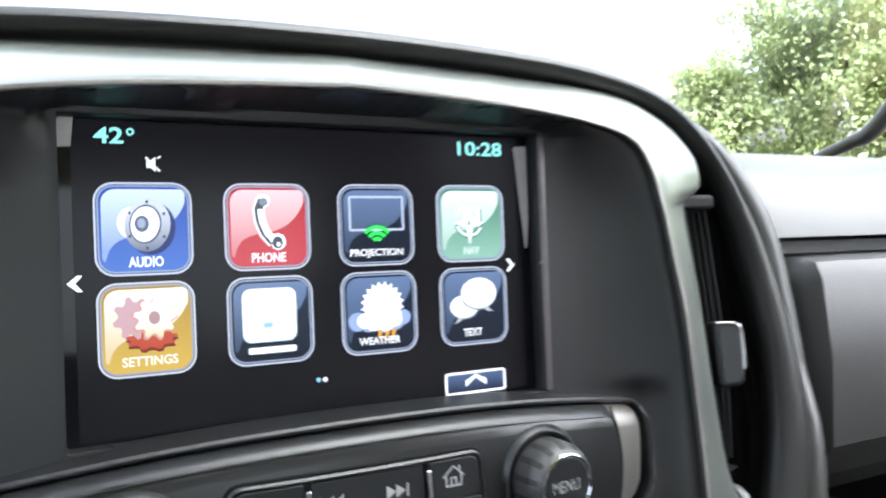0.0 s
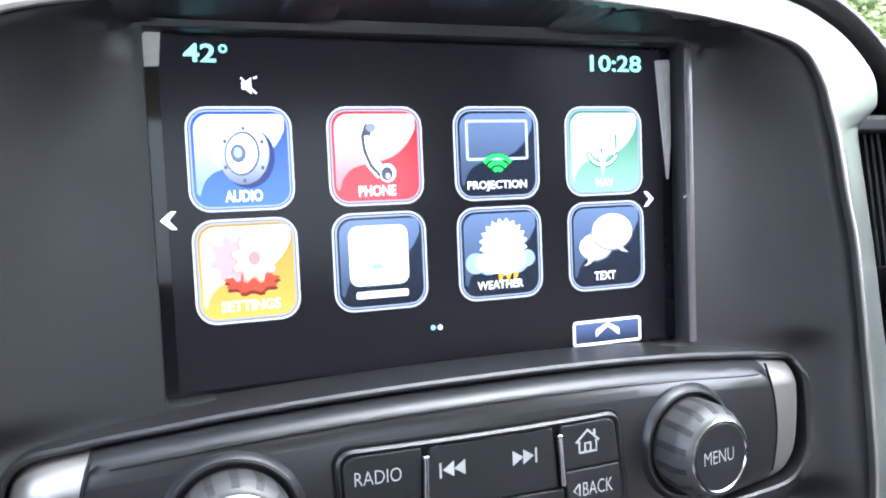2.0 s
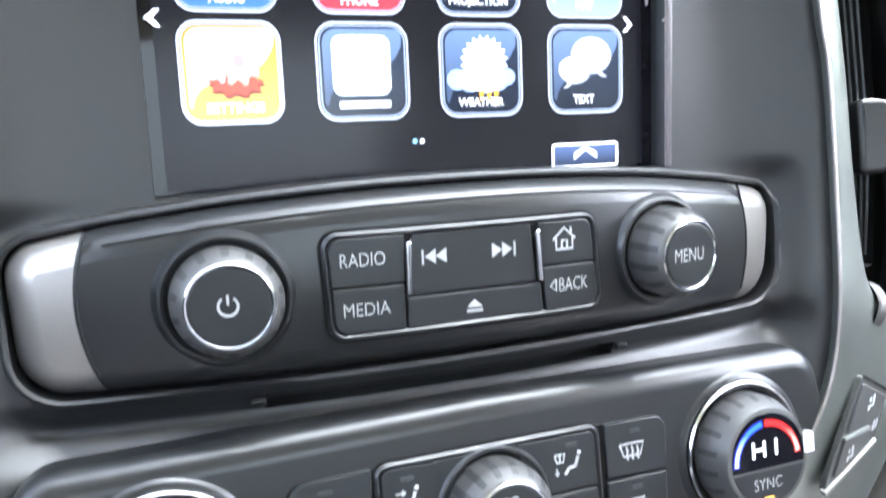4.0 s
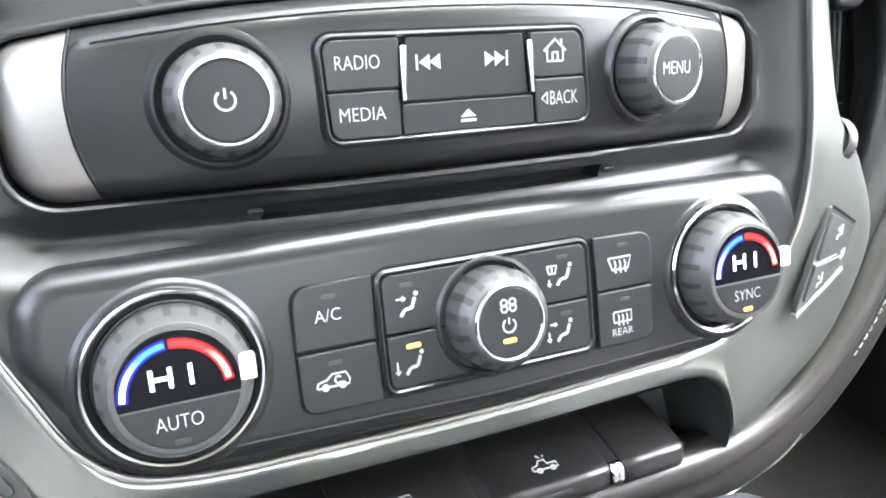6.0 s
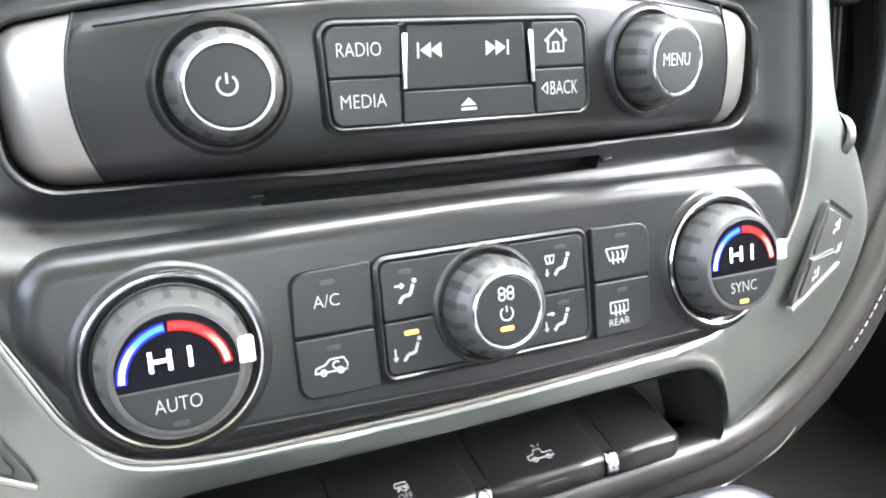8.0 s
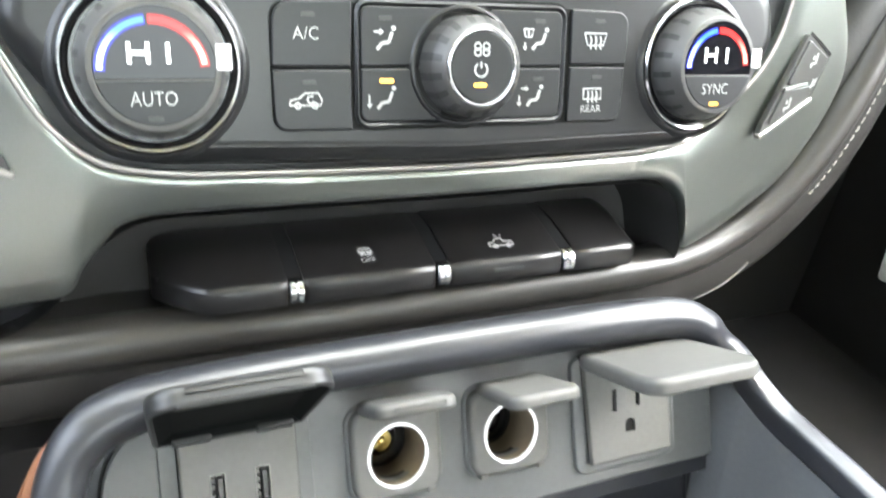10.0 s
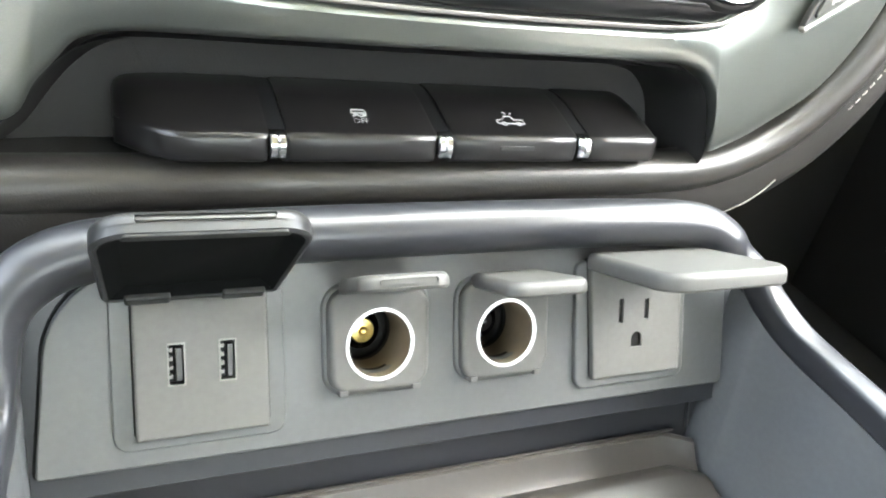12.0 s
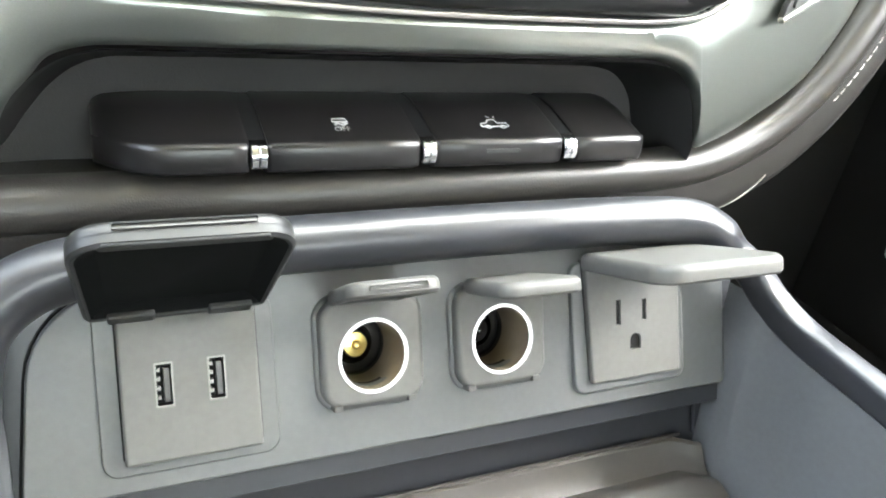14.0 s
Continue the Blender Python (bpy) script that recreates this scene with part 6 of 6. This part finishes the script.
# ---- passenger and driver side of the dashboard ----
def dash_side(flip):
    def mx_(x):
        return 2 * CX - x if flip else x
    ds = thing("dash_side", (mx_(560), 60, -160), "pale grey padded dashboard side with stitched seam", "dashboard", kind="structure")
    bm = bmesh.new()
    prof = [(330, 70), (180, 60), (90, 50), (55, 39), (38, 26), (30, 8), (27, -10)]
    rows = []
    for i, x in enumerate(np.linspace(322, 900, 26)):
        k = 10 * smoothstep(365, 322, x)
        rows.append([bm.verts.new((mx_(x), y + k * 0.4, z - k * 0.1)) for y, z in prof])
    for a, b in zip(rows, rows[1:]):
        for i in range(1, len(prof)):
            bm.faces.new((a[i - 1], a[i], b[i], b[i - 1]))
    part("upper_pad", bm, DASH, ds)
    bm = bmesh.new()
    prof = [(27, -10), (16, -60), (10, -110), (14, -160), (60, -210)]
    rows = [[bm.verts.new((mx_(x), y, z)) for y, z in prof] for x in np.linspace(318, 366, 6)]
    for a, b in zip(rows, rows[1:]):
        for i in range(1, len(prof)):
            bm.faces.new((a[i - 1], a[i], b[i], b[i - 1]))
    # darker skin on this strip stands for the weaker light it gets
    part("seam_strip", bm, DASH_DARK, ds)
    bm = bmesh.new()
    prof = [(60, -12), (60, -20), (20, -22), (12, -25), (8, -34), (4, -80), (6, -130), (20, -150)]
    rows = []
    for x in [368, 369.5, 373, 379] + list(np.linspace(391, 900, 14)):
        e = 12 * (1 - math.sin(math.pi / 2 * min(1, (x - 368) / 13)))
        rows.append([bm.verts.new((mx_(x), y + e, z - (e if j in (2, 3, 4) else 0))) for j, (y, z) in enumerate(prof)])
    for a, b in zip(rows, rows[1:]):
        for i in range(1, len(prof)):
            bm.faces.new((a[i - 1], a[i], b[i], b[i - 1]))
    # glovebox front darkened in colour, since less light falls on it
    part("glove_pad", bm, DASH_DARK, ds, "grey padded glovebox front")
    bm = bmesh.new()
    rows = [[bm.verts.new((mx_(x), y, z)) for y, z in ((20, -149), (50, -172), (150, -200), (300, -235))] for x in np.linspace(366, 900, 8)]
    for a, b in zip(rows, rows[1:]):
        for i in range(1, 4):
            bm.faces.new((a[i - 1], a[i], b[i], b[i - 1]))
    part("knee_panel", bm, DASH_DARK, ds, "dark lower knee panel")
    bm = bmesh.new()
    for i in range(44):
        z = -30 - i * 4.4
        y = np.interp(z, [-260, -170, -110, -60, -28], [60, 16, 10, 16, 26]) - 0.5
        sweep([Vector((mx_(357), y, z)), Vector((mx_(357), y - 0.4, z - 1.3)), Vector((mx_(357), y, z - 2.8))], ellipse(0.5, 0.5, 6), bm=bm)
    part("stitching", bm, THREAD, ds)


dash_side(False)
dash_side(True)
solo("dash_top", box((-560, 120, 20), (720, 700, 50)), DASH, (82, 400, 20), "pale grey dashboard top below the windscreen", "dashboard", kind="structure")

# ---- cabin shell: mostly out of view, closes the space and shapes its light ----
CAB = [
    ("ceiling", (-740, -1900, 560), (900, -195, 600), HEADLINER, "pale grey cabin headliner"),
    ("floor", (-740, -1900, -720), (900, 700, -680), CARPET, "black cabin carpet"),
    ("wall_rear", (-740, -1900, -700), (900, -1860, 120), CABIN, "grey rear cabin wall"),
    ("wall_left", (-780, -1900, -700), (-740, 700, 20), DOOR, "dark driver door below its window"),
    ("wall_right", (900, -1900, -700), (940, 700, 20), DOOR, "dark passenger door below its window"),
    ("wall_front", (-740, 350, -700), (900, 390, 20), DASH_DARK, "dark bulkhead under the dashboard"),
]
for name, lo_, hi_, mt, lab in CAB:
    mid = [(a + b) / 2 for a, b in zip(lo_, hi_)]
    solo(name, box(lo_, hi_), mt, (mid[0], mid[1], lo_[2]), lab, "cabin wall", kind="structure", base=LEVEL)
# unseen panes, tinted to dim reflections in screen and fascia
for name, lo_, hi_ in (("window_1", (-730, -1886, 122), (890, -1880, 558)), ("window_2", (-762, -1860, 22), (-756, -800, 558)), ("window_3", (914, -1860, 22), (920, -800, 558))):
    dark = name == "window_1"
    solo(name, box(lo_, hi_), REAR if dark else TINT, ((lo_[0] + hi_[0]) / 2, (lo_[1] + hi_[1]) / 2, lo_[2]), "unseen lightly tinted rear cabin window" if dark else "unseen dark tinted rear door window", "window", kind="structure", base=LEVEL)
bm = bmesh.new()
glass = [bm.verts.new(p) for p in ((-735, 520, 50), (895, 520, 50), (815, -297, 533), (-655, -297, 533))]
bm.faces.new(glass)
bmesh.ops.solidify(bm, geom=bm.faces[:], thickness=5)
solo("window_4", bm, tinted_glass("windscreen_glass", (0.84, 0.87, 0.85)), (80, 520, 50), "clear raked windscreen over the dashboard", "window", kind="structure")
# door posts are unseen, made wide to block side reflections
for name, pts in (("pillar_left", ((-745, 420, 97), (-733, 388, 103), (-729, 340, 114), (-726, 297, 134), (-712, 150, 262), (-656, -300, 532))), ("pillar_right", ((905, 420, 97), (893, 388, 103), (889, 340, 114), (886, 297, 134), (872, 150, 262), (820, -300, 532))), ("door_post_left", ((-735, -860, 10), (-725, -860, 320), (-690, -860, 580))), ("door_post_right", ((895, -860, 10), (885, -860, 320), (850, -860, 580)))):
    solo(name, sweep(catmull([Vector(p) for p in pts], 5), (lambda t: ellipse(4 + 12 * t, 4 + 12 * t, 14)) if "pillar" in name else ellipse(180, 34, 20, 0.6)), DASH_DARK if "pillar" in name else CABIN, pts[0], "grey cabin roof pillar", "pillar", kind="structure", base=W if "pillar" in name else LEVEL)



def car_seat(x0, x1, label):
    """A front seat out of view, added to shape reflections: cushion, leaning backrest and headrest on two steel stalks.
    """
    mid = (x0 + x1) / 2
    cs = tagged(new("car_seat"), label, "car seat", "front seats")
    cs.matrix_world = LEVEL @ Matrix.Translation(Vector((mid, -640, -680)) * MM)
    ORG[cs] = (mid, -640, -680)
    part("cushion", slab(rrect(x0, x1, -900, -360, 60, 6), -160, 120, framed((0, 0, -520), (1, 0, 0), (0, 1, 0)), 40, 5, back=True), SEAT, cs)
    back = framed((mid, -900, -420), (1, 0, 0), (0, -0.25, 1))
    w = (x1 - x0) / 2
    part("backrest", slab(rpoly([(-w, 0), (w, 0), (w - 30, 600), (30 - w, 600)], 70, 6), -120, 30, back, 45, 5, back=True), SEAT, cs)
    head = part("headrest", slab(rrect(-125, 125, 650, 830, 50, 6), -80, 20, back, 30, 5, back=True), SEAT, cs)
    for u in (-50, 50):
        part("stalk", sweep([back(u, v, -30) for v in (580, 630, 670)], ellipse(6, 6, 10)), STEEL, head)


car_seat(-560, -130, "unseen driver seat, pale to lighten reflections")
car_seat(330, 760, "unseen passenger seat, pale to lighten reflections")
# added white sheet paints the patch of daylight at the passenger door
solo("door_daylight_sheet", slab(rpoly([(-336, -505), (-60, -500), (-80, -395), (-331, -400)], 6, 3), 0, 3, framed((896, 0, 0), (0, -1, 0), (0, 0, 1)), 0.5, 2), DAYLIGHT_WHITE, (894, 200, -505), "white sheet standing in for daylight at the passenger door", "paper")

# ---- outside ----
def ground():
    me = bpy.data.meshes.new("ground")
    bm = bmesh.new()
    n = 40
    vs = [[bm.verts.new((x, y, 0.03 * noise.noise((x * 0.2, y * 0.2, 0)))) for x in np.linspace(-400, 400, n)] for y in np.linspace(-400, 400, n)]
    for j in range(n - 1):
        for i in range(n - 1):
            bm.faces.new((vs[j][i], vs[j][i + 1], vs[j + 1][i + 1], vs[j + 1][i]))
    bm.to_mesh(me)
    bm.free()
    me.materials.append(material("dry_grass", (0.22, 0.19, 0.09), 0.9, vary=0.3, scale=6.0, stain=0.3))
    return tagged(new("ground", me), "pale dry grass ground outside", "ground", kind="structure")


ground()
BARK = material("grey_bark", (0.12, 0.09, 0.065), 0.9, vary=0.3, scale=30)


def leaf_material():
    m = bpy.data.materials.new("green_leaves")
    m.use_nodes = True
    nt = m.node_tree
    b = nt.nodes["Principled BSDF"]
    geo = nt.nodes.new("ShaderNodeNewGeometry")
    ramp = nt.nodes.new("ShaderNodeValToRGB")
    # leaf colours lifted to carry the glare of the overexposed outdoors
    ramp.color_ramp.elements[0].color = (0.27, 0.34, 0.14, 1)
    ramp.color_ramp.elements[1].color = (0.42, 0.48, 0.26, 1)
    nt.links.new(geo.outputs["Random Per Island"], ramp.inputs[0])
    nt.links.new(ramp.outputs[0], b.inputs["Base Color"])
    b.inputs["Roughness"].default_value = 0.6
    b.inputs["Transmission Weight"].default_value = 0.0
    tr = nt.nodes.new("ShaderNodeBsdfTranslucent")
    nt.links.new(ramp.outputs[0], tr.inputs[0])
    mix = nt.nodes.new("ShaderNodeMixShader")
    mix.inputs[0].default_value = 0.5
    nt.links.new(b.outputs[0], mix.inputs[1])
    nt.links.new(tr.outputs[0], mix.inputs[2])
    nt.links.new(mix.outputs[0], nt.nodes["Material Output"].inputs[0])
    return m


LEAF = leaf_material()


def tree(x, y, height, spread, seed):
    """A tapered trunk, forked limbs and some thousand small leaves in uneven clumps."""
    rng = random.Random(seed)
    tr = new("tree")
    tr.matrix_world = Matrix.Translation((x, y, 0))
    tagged(tr, "leafy green tree in full summer leaf", "tree", "trees outside")
    bm = bmesh.new()
    tips = []

    def limb(p, d, length, r, depth):
        k, rings, q = 5, [], p.copy()
        for s in range(k + 1):
            t = s / k
            side = d.orthogonal().normalized()
            other = d.cross(side)
            rings.append([bm.verts.new(q + (side * math.cos(a) + other * math.sin(a)) * r * (1 - 0.6 * t)) for a in np.linspace(0, 2 * math.pi, 8)[:-1]])
            d = (d + Vector((rng.uniform(-.12, .12), rng.uniform(-.12, .12), rng.uniform(-.03, .1)))).normalized()
            if s < k:
                q = q + d * length / k
        for a, b in zip(rings, rings[1:]):
            for i in range(7):
                bm.faces.new((a[i - 1], a[i], b[i], b[i - 1]))
        if depth == 0:
            tips.append(q)
            return
        for c in range(3 if depth > 1 else 4):
            turn = rng.uniform(0, 6.28)
            out = Vector((math.cos(turn), math.sin(turn), rng.uniform(0.1, 0.8))).normalized()
            limb(p.lerp(q, rng.uniform(0.55, 1.0)), (d * 0.5 + out).normalized(), length * rng.uniform(0.5, 0.75), r * 0.45, depth - 1)
        tips.append(q)

    limb(Vector((0, 0, -0.1)), Vector((0, 0, 1)), height * 0.38, height * 0.025, 3)
    me = bpy.data.meshes.new("trunk")
    bm.to_mesh(me)
    bm.free()
    me.materials.append(BARK)
    t = new("trunk", me)
    t.parent = tr
    verts, faces = [], []
    clumps = [(p, height * rng.uniform(0.07, 0.12)) for p in tips]
    for c in range(54):
        a, h = rng.uniform(0, 6.28), rng.uniform(0.08, 1.0)
        rad = spread * math.sqrt(rng.random()) * (1.05 - 0.55 * h)
        clumps.append((Vector((rad * math.cos(a), rad * math.sin(a), height * h)), height * rng.uniform(0.08, 0.15)))
    for p, r in clumps:
        for _ in range(230):
            v = Vector((rng.gauss(0, 1), rng.gauss(0, 1), rng.gauss(0, 0.8)))
            q = p + v * r * 0.5
            u = Vector((rng.uniform(-1, 1), rng.uniform(-1, 1), rng.uniform(-1, 1))).normalized()
            w = u.orthogonal().normalized()
            s = height * rng.uniform(0.010, 0.019)
            i = len(verts)
            verts += [q - u * s, q + w * s * 0.55, q + u * s, q - w * s * 0.55]
            faces.append((i, i + 1, i + 2, i + 3))
    me = bpy.data.meshes.new("crown")
    me.from_pydata([tuple(v) for v in verts], [], faces)
    me.materials.append(LEAF)
    c = new("crown", me)
    c.parent = tr
    return tr


# the last three trees are out of view, added to darken reflections
for k, (deg, far, high) in enumerate(((48.5, 23.0, 5.2), (53.0, 24.0, 6.8), (58.5, 23.0, 6.4), (64.0, 24.0, 7.0), (84.0, 20.0, 7.0), (99.0, 21.0, 7.6), (114.0, 20.0, 6.8))):
    tree(far * math.sin(radians(deg)), far * math.cos(radians(deg)), high, high * 0.55, 3 + 2 * k)
